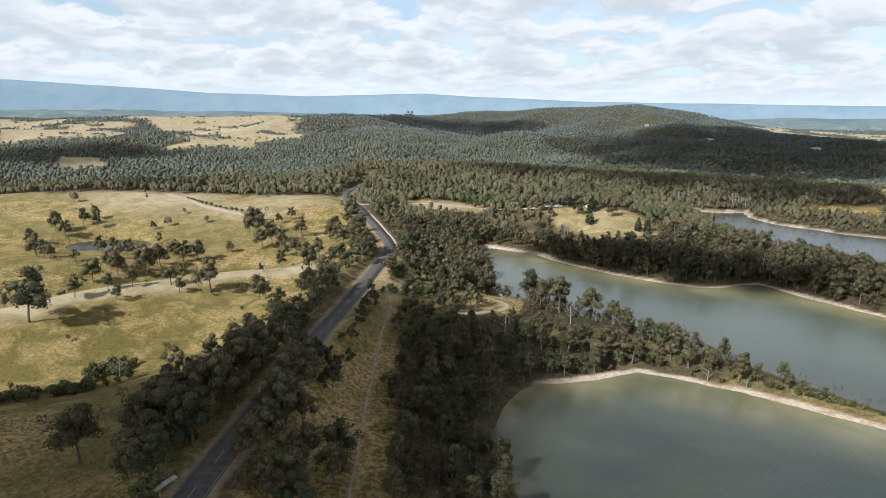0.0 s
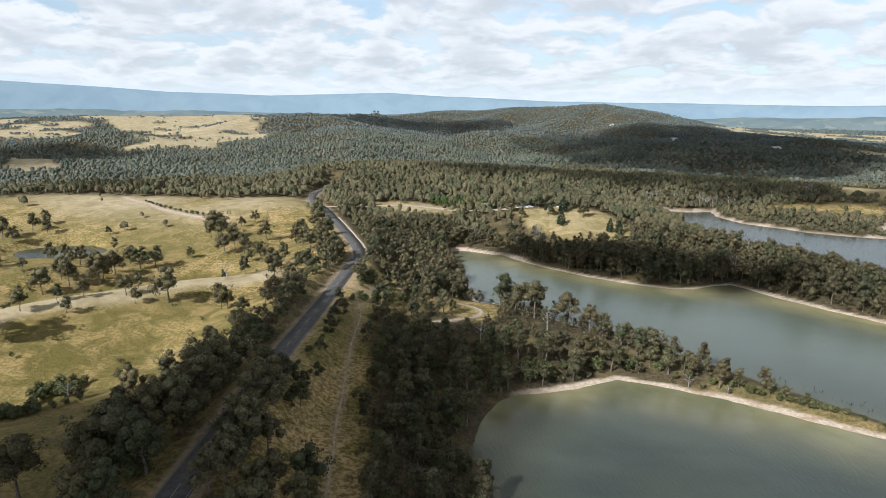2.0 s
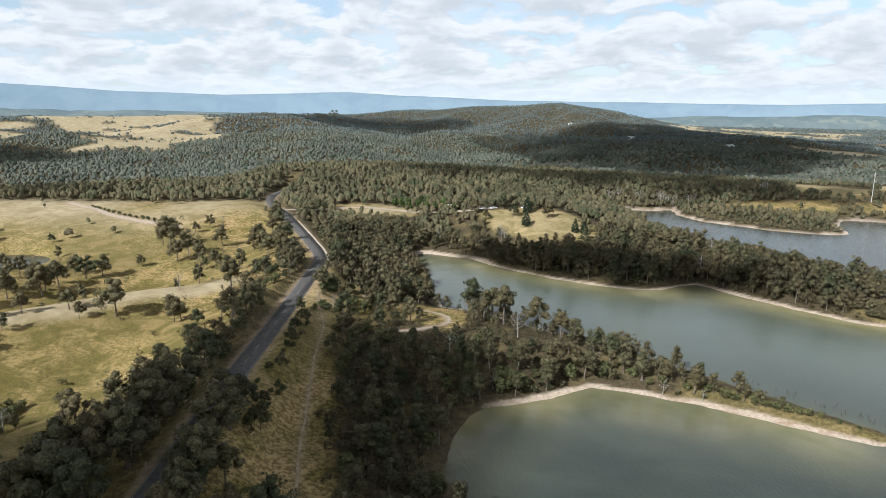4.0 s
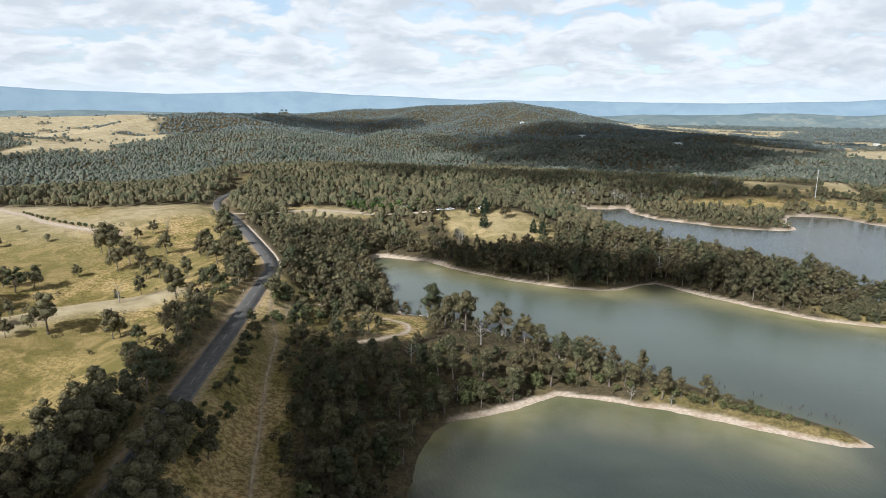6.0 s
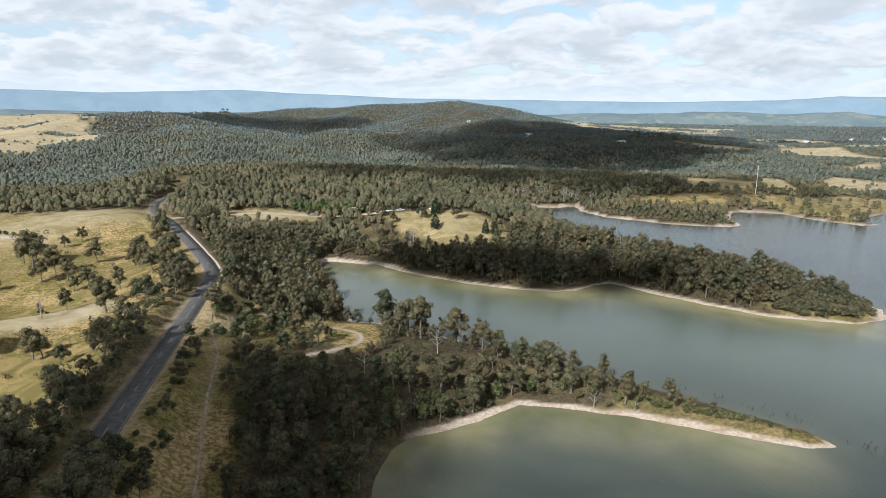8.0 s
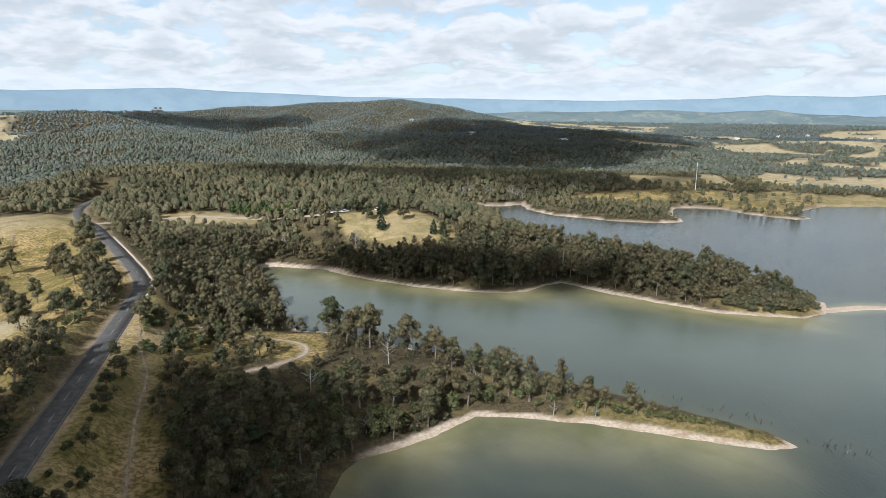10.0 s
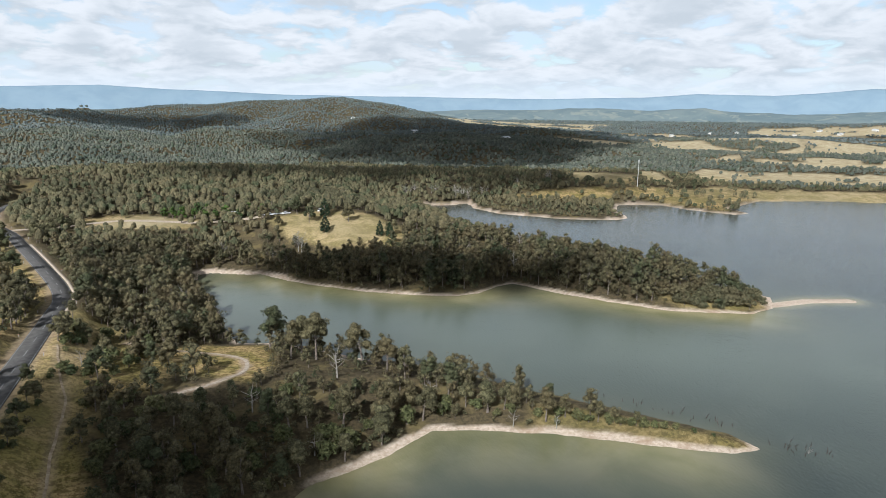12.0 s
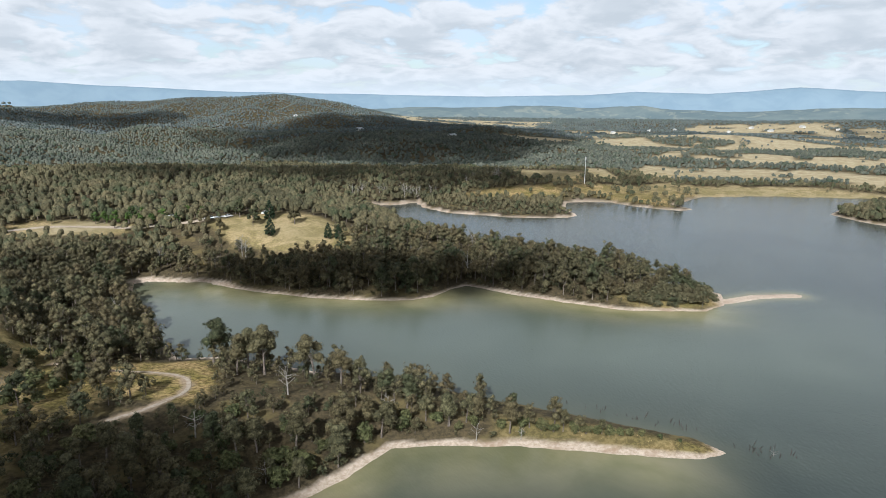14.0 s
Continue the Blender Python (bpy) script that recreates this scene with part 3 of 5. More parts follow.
# ---------------------------------------------------------------- road and tracks
def resample(line, step):
    pts = np.array(line, float)
    # Catmull-Rom through the plan's corners
    out = []
    p = np.vstack([2 * pts[0] - pts[1], pts, 2 * pts[-1] - pts[-2]])
    for i in range(1, len(p) - 2):
        n = max(2, int(np.linalg.norm(p[i + 1] - p[i]) / step))
        for k in np.arange(n) / n:
            out.append(0.5 * (2 * p[i] + (p[i + 1] - p[i - 1]) * k + (2 * p[i - 1] - 5 * p[i] + 4 * p[i + 1] - p[i + 2]) * k * k + (3 * p[i] - p[i - 1] - 3 * p[i + 1] + p[i + 2]) * k ** 3))
    out.append(pts[-1])
    return np.array(out)


def ribbon(name, line, left, right, lift, mat, z=None, wander=0.0, seed=0, thick=0.0, dash=None):
    pts = resample(line, 2.0)
    go = np.gradient(pts, axis=0)
    go /= np.linalg.norm(go, axis=1)[:, None]
    side = np.stack([go[:, 1], -go[:, 0]], -1)
    w = wander * waves(pts[:, 0], pts[:, 1], 5, seed, 2)[:, None]
    a, b = pts + side * (left + w), pts + side * (right + w)
    za = height(a[:, 0], a[:, 1]) if z is None else np.full(len(a), z)
    zb = height(b[:, 0], b[:, 1]) if z is None else np.full(len(b), z)
    top = np.concatenate([np.column_stack([a, za + lift]), np.column_stack([b, zb + lift])])
    n = len(pts)
    i = np.arange(n - 1)
    if dash:
        i = i[(i % dash[1]) < dash[0]]
    faces = np.stack([i, i + n, i + n + 1, i + 1], -1)
    if thick:
        low = top - np.array([0, 0, thick])
        top = np.concatenate([top, low])
        faces = np.concatenate([faces, np.stack([i + 2 * n, i, i + 1, i + 2 * n + 1], -1), np.stack([i + n, i + 3 * n, i + 3 * n + 1, i + n + 1], -1)])
    return mesh_from(name, top, faces, mat, True)


road = new("road", ribbon("road", ROAD, -2.8, 2.8, 0.02, ASPHALT, ROAD_Z, thick=0.25))
tagged(road, "two-lane worn grey asphalt country road", "road", kind="structure")
part("edge_line", ribbon("edge_line", ROAD, -2.62, -2.52, 0.03, PAINT, ROAD_Z), road, "white painted edge line")
part("edge_line", ribbon("edge_line", ROAD, 2.52, 2.62, 0.03, PAINT, ROAD_Z), road, "white painted edge line")
part("centre_line", ribbon("centre_line", ROAD, -0.06, 0.06, 0.03, PAINT, ROAD_Z, dash=(2, 5)), road, "broken white centre line")
shoulder = new("pavement", ribbon("pavement", [(-26, 268), (-24.5, 285), (-27.5, 305), (-38, 347), (-48, 385)], 3.0, 4.2, 0.03, GRAVEL, ROAD_Z, 0.15, 51, 0.3))
tagged(shoulder, "pale gravel road shoulder beside the bend", "road shoulder", kind="structure")
path = new("pavement", ribbon("pavement", TRACK, -0.26, 0.26, 0.16, EARTH, None, 0.4, 55))
tagged(path, "narrow worn earth footpath through dry grass", "path", kind="structure")
path = new("pavement", ribbon("pavement", LOOP, -0.55, 0.55, 0.12, GRAVEL, None, 0.2, 56))
tagged(path, "curving pale gravel path beside the lake", "path", kind="structure")


# ---------------------------------------------------------------- trees
def tube(points, radii, sides):
    points = np.asarray(points, float)
    verts, faces = [], []
    for i, (p, r) in enumerate(zip(points, radii)):
        d = points[min(i + 1, len(points) - 1)] - points[max(i - 1, 0)]
        d = d / (np.linalg.norm(d) + 1e-9)
        u = np.cross(d, (0.3, 0.9, 0.1))
        u /= np.linalg.norm(u) + 1e-9
        v = np.cross(d, u)
        for k in range(sides):
            a = 2 * math.pi * k / sides
            verts.append(p + r * (math.cos(a) * u + math.sin(a) * v))
    for i in range(len(points) - 1):
        for k in range(sides):
            a, b = i * sides + k, i * sides + (k + 1) % sides
            faces.append((a, b, b + sides, a + sides))
    return np.array(verts), np.array(faces)


def join(pieces):
    verts, faces, n = [], [], 0
    for v, f in pieces:
        verts.append(v)
        faces.append(f + n)
        n += len(v)
    return np.concatenate(verts), np.concatenate(faces)


def leaves(rng, centres, radii, count, size, squash=0.75, shell=0.5, droop=0.0):
    """Small four-cornered sprays of foliage on the outer part of uneven clumps."""
    centres, radii = np.asarray(centres, float), np.asarray(radii, float)
    pick = rng.choice(len(centres), count, p=radii ** 2 / (radii ** 2).sum())
    d = rng.normal(size=(count, 3))
    d[:, 2] += 0.25
    d /= np.linalg.norm(d, axis=1)[:, None]
    k = radii[pick] * (shell + (1.08 - shell) * rng.random(count) ** 0.6)
    p = centres[pick] + d * k[:, None] * np.array([1, 1, squash])
    p[:, 2] -= droop * rng.random(count) * radii[pick]
    n = d + 0.5 * rng.normal(size=(count, 3)) + np.array([0, 0, 0.35])
    n /= np.linalg.norm(n, axis=1)[:, None]
    u = np.cross(n, rng.normal(size=(count, 3)))
    u /= np.linalg.norm(u, axis=1)[:, None] + 1e-9
    v = np.cross(n, u)
    s = size * (0.55 + 0.9 * rng.random(count))[:, None]
    long = 1.0 + 0.7 * rng.random(count)[:, None]
    quad = np.stack([p - u * s * long, p - v * s * 0.6, p + u * s * long, p + v * s * 0.6], 1)
    return quad.reshape(-1, 3), np.arange(count * 4).reshape(-1, 4)


def lump(rng, centre, rad, rings, sides):
    """A rough closed knot of foliage."""
    v = []
    for i in range(rings + 1):
        th = math.pi * (0.03 + 0.92 * i / rings)
        for j in range(sides):
            ph = math.tau * (j + 0.5 * (i % 2)) / sides
            v.append(np.asarray(centre) + rad * (0.75 + 0.5 * rng.random()) * np.array([math.sin(th) * math.cos(ph), math.sin(th) * math.sin(ph), 0.8 * math.cos(th)]))
    f = [(i * sides + j, i * sides + (j + 1) % sides, (i + 1) * sides + (j + 1) % sides, (i + 1) * sides + j) for i in range(rings) for j in range(sides)]
    return np.array(v), np.array(f)


def eucalypt(seed, tall=11.0, lean=0.4, lobes=9, wide=0.24, low=0.34, leaf=0.205, count=1500, sides=7, narrow=False):
    """Trunk with limbs, and a crown of clumps at the limbs' ends."""
    rng = np.random.default_rng(seed)
    fork = tall * (low + 0.08 * rng.random())
    bend = rng.normal(size=2) * lean
    trunk = [(0, 0, -0.6), (0.05 * bend[0], 0.05 * bend[1], fork * 0.35), (0.35 * bend[0], 0.35 * bend[1], fork * 0.7), (0.6 * bend[0], 0.6 * bend[1], fork)]
    thick = 0.022 * tall
    wood = [tube(trunk, (thick * 1.35, thick, thick * 0.85, thick * 0.75), sides)]
    centres, radii = [], []
    turn = rng.random() * 6.28
    for k in range(lobes):
        a = turn + k * 2.4 + 0.5 * rng.normal()
        level = (k + 0.5) / lobes
        reach = tall * wide * (1.15 - 0.75 * level) * (0.65 + 0.55 * rng.random()) * (0.55 if narrow else 1)
        top = tall * (low + 0.12 + (0.80 - low) * level + 0.03 * rng.normal())
        c = np.array([bend[0] * (0.6 + 0.5 * level) + reach * math.cos(a), bend[1] * (0.6 + 0.5 * level) + reach * math.sin(a), top])
        rad = tall * (0.105 + 0.055 * rng.random()) * (1.1 - 0.25 * level)
        centres.append(c)
        radii.append(rad)
        start = np.array(trunk[3]) + np.array([0, 0, (top - fork) * 0.25 * level])
        mid = start * 0.45 + c * 0.55 + np.array([0, 0, -0.03 * tall])
        wood.append(tube([start, mid, c + np.array([0, 0, rad * 0.3])], (thick * 0.5, thick * 0.34, thick * 0.12), max(3, sides - 3)))
        for _ in range(2):
            centres.append(c + rng.normal(size=3) * rad * np.array([0.75, 0.75, 0.45]))
            radii.append(rad * (0.45 + 0.3 * rng.random()))
    core = [lump(rng, c, 0.86 * q, 3 if sides > 4 else 2, 6 if sides > 4 else 5) for c, q in zip(centres[::3], radii[::3])]
    return join(wood), join([leaves(rng, centres, radii, count, leaf, 0.8, 0.6, 0.25)] + core)


def shrub(seed, tall=2.6, leaf=0.24, count=330):
    rng = np.random.default_rng(seed)
    wood, centres, radii = [], [], []
    for k in range(6):
        a = k * 2.4 + rng.random()
        c = np.array([math.cos(a) * tall * 0.42 * rng.random(), math.sin(a) * tall * 0.42 * rng.random(), tall * (0.35 + 0.42 * rng.random())])
        centres.append(c)
        radii.append(tall * (0.24 + 0.12 * rng.random()))
        wood.append(tube([(0, 0, -0.3), c * 0.5 + np.array([0, 0, 0.1]), c], (0.06, 0.045, 0.015), 4))
    return join(wood), leaves(rng, centres, radii, count, leaf, 0.8, 0.4)


def conifer(seed, tall=11.0, leaf=0.38, count=1100):
    rng = np.random.default_rng(seed)
    wood = [tube([(0, 0, -0.5), (0, 0, tall * 0.5), (0, 0, tall * 0.97)], (0.28, 0.18, 0.03), 7)]
    centres, radii = [], []
    for k in range(30):
        level = 0.12 + 0.86 * k / 29
        a = k * 2.4
        reach = tall * 0.25 * math.sin(math.pi * min(1, 0.28 + 0.75 * level)) ** 0.9
        centres.append((reach * math.cos(a) * 0.8, reach * math.sin(a) * 0.8, tall * level))
        radii.append(tall * (0.045 + 0.075 * (1 - level)))
    return join(wood), leaves(rng, centres, radii, count, leaf, 0.8, 0.4)


def bare_tree(seed, tall=9.0, limbs=9):
    """A dead tree: trunk, limbs and twigs in one bleached piece."""
    rng = np.random.default_rng(seed)
    wood = [tube([(0, 0, -0.5), (0.1, 0, tall * 0.3), (0.25, 0.1, tall * 0.62), (0.2, 0.3, tall * 0.85)], (0.24, 0.19, 0.12, 0.03), 6)]
    for k in range(limbs):
        a = k * 2.4 + rng.random()
        z0 = tall * (0.28 + 0.45 * k / limbs)
        out = np.array([math.cos(a), math.sin(a), 0])
        tip = np.array([0.15, 0.05, z0]) + out * tall * (0.20 + 0.16 * rng.random()) + np.array([0, 0, tall * (0.12 + 0.16 * rng.random())])
        base = np.array([0.12, 0.05, z0])
        wood.append(tube([base, base * 0.5 + tip * 0.5 + np.array([0, 0, -0.15]), tip], (0.085, 0.06, 0.018), 4))
        for _ in range(4):
            s = base + (tip - base) * (0.4 + 0.55 * rng.random())
            e = s + (out + rng.normal(size=3) * 0.8 + np.array([0, 0, 0.5])) * tall * 0.085
            wood.append(tube([s, e], (0.03, 0.008), 3))
    return join(wood)


def tree_thing(name, label, category, group, build, leaf_mat, wood_mat=None, leaf_label=""):
    root = new(name)
    root.empty_display_size = 0.5
    wood, crown = build
    part("trunk", mesh_from("trunk", *wood, wood_mat or BARK, True), root)
    part("crown", mesh_from("crown", *crown, leaf_mat, True), root, leaf_label)
    tagged(root, label, category, group)
    return root


def stand(x, y):
    return float(height(np.array([x]), np.array([y]))[0])


STANDING = set()


def place(kinds, spots, rng, size=(0.8, 1.25), nominal=11.0):
    """Copies of the kinds at spots of (x, y) or (x, y, height)."""
    for s in spots:
        if line_distance(np.array([float(s[0])]), np.array([float(s[1])]), ROAD)[0] < 5.5:
            continue
        kind = kinds[int(rng.integers(len(kinds)))]
        k = s[2] / nominal if len(s) > 2 else size[0] + (size[1] - size[0]) * rng.random()
        m = Matrix.Translation((s[0], s[1], stand(s[0], s[1]))) @ Matrix.Rotation(rng.random() * 6.28, 4, "Z") @ Matrix.Diagonal((k * (0.9 + 0.2 * rng.random()), k * (0.9 + 0.2 * rng.random()), k, 1))
        if kind.name in STANDING:
            copy_thing(kind, m).matrix_basis = m
        else:
            kind.matrix_basis = m
            STANDING.add(kind.name)


rng = np.random.default_rng(5)
EUCALYPT = [tree_thing("eucalypt_tree", "tall grey-green eucalypt with open clumped crown in woodland", "tree", "woodland eucalypts",
                       eucalypt(100 + k, lobes=8 + k % 4, wide=0.15 + 0.025 * (k % 4), low=0.26 + 0.05 * (k % 3), narrow=k % 3 == 2), LEAF) for k in range(7)]
PADDOCK = [tree_thing("paddock_tree", "dark round-crowned eucalypt standing in dry pasture", "tree", "paddock trees",
                      eucalypt(200 + k, lobes=11, wide=0.27, low=0.28, count=1700), LEAF) for k in range(4)]
SHRUB = [tree_thing("shrub", "low bushy green shrub in dry grass", "shrub", "shrubs", shrub(300 + k), BUSH) for k in range(4)]
PINE = [tree_thing("conifer", "dense dark green conifer on the open lawn", "tree", "lawn conifers", conifer(400), CONIFER)]

BROW_SPOTS = [(-73, 116, 13), (-68, 155), (-150, 263, 12), (-130, 190, 18.2), (-150, 278, 10.2), (-145, 274, 12), (-121, 221, 6.1), (-114, 225, 7.3), (-114, 213, 5.9), (-135, 280, 14.6), (-136, 285, 9.9), (-134, 292, 11.6), (-102, 230, 7), (-101, 238, 6.3), (-97, 225, 6), (-87, 229, 13.3)]
PADDOCK_SPOTS = [(-153, 300, 9.1), (-128, 304, 10.4), (-123, 309, 10.4), (-135, 310, 9.1), (-111, 324, 6.1), (-187, 290, 9.3), (-203, 308, 9.3), (-94, 386, 7.8), (-80, 353, 10.7), (-96, 329, 11.1), (-93, 337, 13.4), (-106, 352, 17.1), (-111, 357, 11.7), (-86, 328, 10.6), (-100, 378, 6.3), (-70, 267, 7.7), (-75, 315, 9.6), (-65, 364, 7.9), (-68, 226, 9.7), (-66, 227, 6.9)]
POND_SPOTS = [(-220, 354, 12.6), (-212, 349, 9.1), (-212, 368, 10.6), (-203, 366, 9), (-197, 300, 10.3), (-183, 288, 7.3), (-170, 365, 5), (-169, 317, 7.7), (-169, 308, 6.9), (-220, 331, 9.2), (-169, 284, 5.9)]
ROADSIDE_SPOTS = [(-45, 174), (-45, 160), (-59, 118, 14), (-62, 128), (-50, 146), (-57, 371), (-63, 364), (-58, 136), (-55, 125), (-63, 122), (-56, 110), (-60, 148), (-48, 182), (-50, 312), (-56, 325), (-57, 340), (-46, 320), (-37, 262), (-35, 272), (-34, 284), (-39, 276), (-38, 302), (-44, 330), (-56, 258, 12.4), (-60, 299, 9.3), (-42, 251, 10.8), (-42, 294, 10.7), (-32, 255, 7.2), (-39, 258, 4.7), (-22, 243, 7), (-61, 336, 9.2), (-58, 215, 5.9), (-51, 219, 8.8), (-47, 220, 8.2), (-40, 205, 7.6), (-39, 192, 6.3), (-58, 203, 5.8), (-46, 190, 4.5), (-26, 206, 5), (-25.5, 187, 5.2)]
BEND_SPOTS = [(-14, 276), (-17, 286), (-15, 297), (-18, 307), (-13, 268), (-20, 263, 6), (-19, 294), (-11, 284), (-22, 318), (-17, 252, 5), (-12, 246, 5)]
place(EUCALYPT, BEND_SPOTS, rng, (0.6, 1.0))
SPIT_SPOTS = [(33, 243, 14), (40, 231, 13), (43, 226, 15), (36, 227, 11), (54, 217, 13.5), (58, 208, 10), (79, 177, 8), (85, 171, 8.5), (88, 174, 7), (96, 168, 6.5), (74, 180, 9), (68, 190, 9), (96, 165, 5.5), (99, 163, 4.5), (90, 170, 6), (103, 159.5, 4), (87, 174, 6.5), (65, 196, 8), (60, 200, 9)]
LAWN_SPOTS = [(86, 371, 9), (91, 389, 10), (110, 355, 8), (114, 351, 7.5)]
VERGE_SPOTS = [(-33, 129), (-33, 117), (-33, 108), (-26, 111), (-20, 112), (-29, 122), (-27, 102), (-30, 98), (-24, 96), (-62, 131), (-60, 117), (-55, 122), (-58, 135), (-51, 140), (-48, 138), (-53, 101), (-49, 100), (-62, 162), (-53, 154), (-49, 156), (-55, 172), (-57, 166), (-50, 187), (-54, 144), (-52, 116), (-57, 118, 15), (-49, 144, 14), (-33, 118, 12), (-28, 106, 9), (-20, 107, 9), (-52, 126, 14), (-61, 131, 13), (-49, 131, 12), (-47, 152, 12), (-27, 152, 4), (-26, 172, 4.5), (-25, 196, 5), (-26.5, 143, 6), (-24.5, 205, 4)]
VERGE_SPOTS += [(-31.5, 138, 13), (-32.6, 129, 12), (-32, 120, 11), (-46.5, 150, 12), (-45.5, 139, 13), (-47, 126, 13), (-33.5, 112, 9), (-30.5, 147, 8), (-34.5, 103, 10), (-48, 112, 12)]
place(PADDOCK, VERGE_SPOTS, rng, (0.6, 1.05))
BAND_SPOTS = [(-53, 331), (-51, 341), (-58, 273), (-211, 380), (-50, 349), (-53, 378), (-43, 391, 10), (-58, 386, 10), (-39, 402, 11), (-36, 427), (-30, 346), (-24, 315), (-44, 371, 9), (-40, 362, 8), (-55, 393, 10), (-58, 401, 10), (-34, 337, 8), (-32, 327, 7), (-21, 300, 7), (-48, 396, 9), (-20, 246, 8), (-11, 239, 6), (0, 231, 7), (4, 227, 7), (13, 218, 5), (-16, 248, 6), (-23, 205, 5), (-14, 191, 6), (-25, 214, 5), (-3, 236, 6)]
place(PADDOCK, BAND_SPOTS, rng, (0.6, 0.95))
place(PADDOCK, BROW_SPOTS + PADDOCK_SPOTS + POND_SPOTS, rng, (0.85, 1.2))
place(PADDOCK, ROADSIDE_SPOTS, rng, (0.7, 1.0))
place(EUCALYPT, SPIT_SPOTS, rng)
place(PINE, LAWN_SPOTS, rng)
BUSH_SPOTS = [(100, 161.5, 2.4), (102, 160, 2.2), (104, 158, 2.6), (106, 157, 2.0), (108, 155.5, 2.2), (110, 154, 1.8), (98, 163, 2.8), (113, 151, 1.4), (92, 168, 2.6), (94, 166, 2.2), (89, 171, 3.0), (79, 177, 2.8), (72, 182, 3.0), (66, 186, 3.2), (84, 173, 2.4), (116, 148, 1.0), (87, 169, 1.6), (75, 178, 2.0)]
GULLY_SPOTS = [(-101, 169, 2.6), (-97, 175, 3.2), (-99, 172, 2.4), (-95, 171, 2.8), (-92, 174, 2.4), (-103, 161, 2.6), (-107, 156, 2.4), (-110, 151, 2.8), (-113, 150, 2.2), (-98, 158, 2.2), (-93, 157, 2.4), (-90, 159, 2.0), (-84, 180, 2.2), (-88, 161, 2.0), (-104, 158, 2.2), (-116, 147, 2.6), (-95, 178, 2.0)]
for k in range(46):
    gx, gy = [(-113 + 20 * (k / 23), 149 + 11 * (k / 23)), (-99 + 7 * (k / 23 - 1), 166 + 10 * (k / 23 - 1))][k // 23]
    GULLY_SPOTS.append((gx + rng.normal() * 3.5, gy + rng.normal() * 2.5, 1.4 + 1.8 * rng.random()))
for k in range(56):
    bx, by = rng.uniform(-25, 1), rng.uniform(192, 258)
    near_path = min(line_distance(np.array([bx]), np.array([by]), p)[0] for p in (TRACK, LOOP))
    if near_path > 2.2 and line_distance(np.array([bx]), np.array([by]), ROAD)[0] > 6:
        BUSH_SPOTS.append((bx, by, 1.4 + 2.4 * rng.random()))
for k in range(75):
    by = rng.uniform(136, 262)
    edge = np.interp(by, [p[1] for p in ROAD], [p[0] for p in ROAD])
    east = rng.random() < 0.6
    bx = edge + (6.2 + 5.5 * rng.random() ** 1.6 if east else -6.5 - 6.0 * rng.random())
    BUSH_SPOTS.append((bx, by, 0.9 + (1.7 if east else 2.6) * rng.random() ** 1.5))
BUSH_SPOTS = [b for b in BUSH_SPOTS if shore(np.array([b[0]]), np.array([b[1]]))[0] > 2.2]
place(SHRUB, BUSH_SPOTS, rng, nominal=2.6)
place(SHRUB, GULLY_SPOTS, rng, nominal=2.6)


def scatter(az0, az1, r0, r1, step, seed):
    """Jittered spots over a sector fitted to the camera's view, measured from its starting place."""
    g = np.random.default_rng(seed)
    span = r1 * 1.2 + step
    ax = np.arange(-span, span, step)
    x, y = np.meshgrid(ax, ax)
    x = (x + g.uniform(-0.48, 0.48, x.shape) * step).ravel()
    y = (y + g.uniform(-0.48, 0.48, y.shape) * step).ravel()
    r, az = np.hypot(x, y), np.degrees(np.arctan2(x, y))
    ring = np.where(r > 500, r * (1 + 0.16 * waves(x, y, 110, 19, 3)), r)
    k = (ring >= r0) & (ring < r1) & (az > az0) & (az < az1)
    x, y = x[k], y[k]
    d = shore(x, y)
    chance = 1 - clearing(x, y)
    keep = (d > 3.0) & (g.random(len(x)) < np.maximum(chance * (0.82 + 0.3 * waves(x, y, 45, 61, 2)), 0.012))
    keep &= (line_distance(x, y, ROAD) > 6.5) & (line_distance(x, y, LOOP) > 3) & (line_distance(x, y, TRACK) > 3)
    spit = ridge(x, y, [(97, 166), (110, 156), (123, 141)], 16) > 0.4
    keep &= ~spit
    return x[keep], y[keep]


def tree_scale(x, y):
    """Taller timber on the point, low scrub at its tip and on the islet; lowered before lawn, park and loop path to
    open the camera's view, and shrunk with distance to suit it.
    """
    v = 1 + 0.16 * ridge(x, y, [(110, 312), (150, 292), (178, 262)], 34) - 0.5 * ridge(x, y, [(192, 224), (222, 216)], 17) - 0.40 * ridge(x, y, [(34, 222), (56, 204), (98, 166)], 20) - 0.45 * ridge(x, y, [(2, 196), (20, 203), (44, 208)], 15) - 0.45 * ridge(x, y, [(56, 372), (82, 348), (106, 334)], 13) - 0.4 * ridge(x, y, [(-34, 414), (8, 406), (46, 398)], 13) - 0.45 * ridge(x, y, [(240, 465), (262, 425), (300, 402)], 26)
    return v * (1 - 0.30 * smooth(330, 700, np.hypot(x, y)))


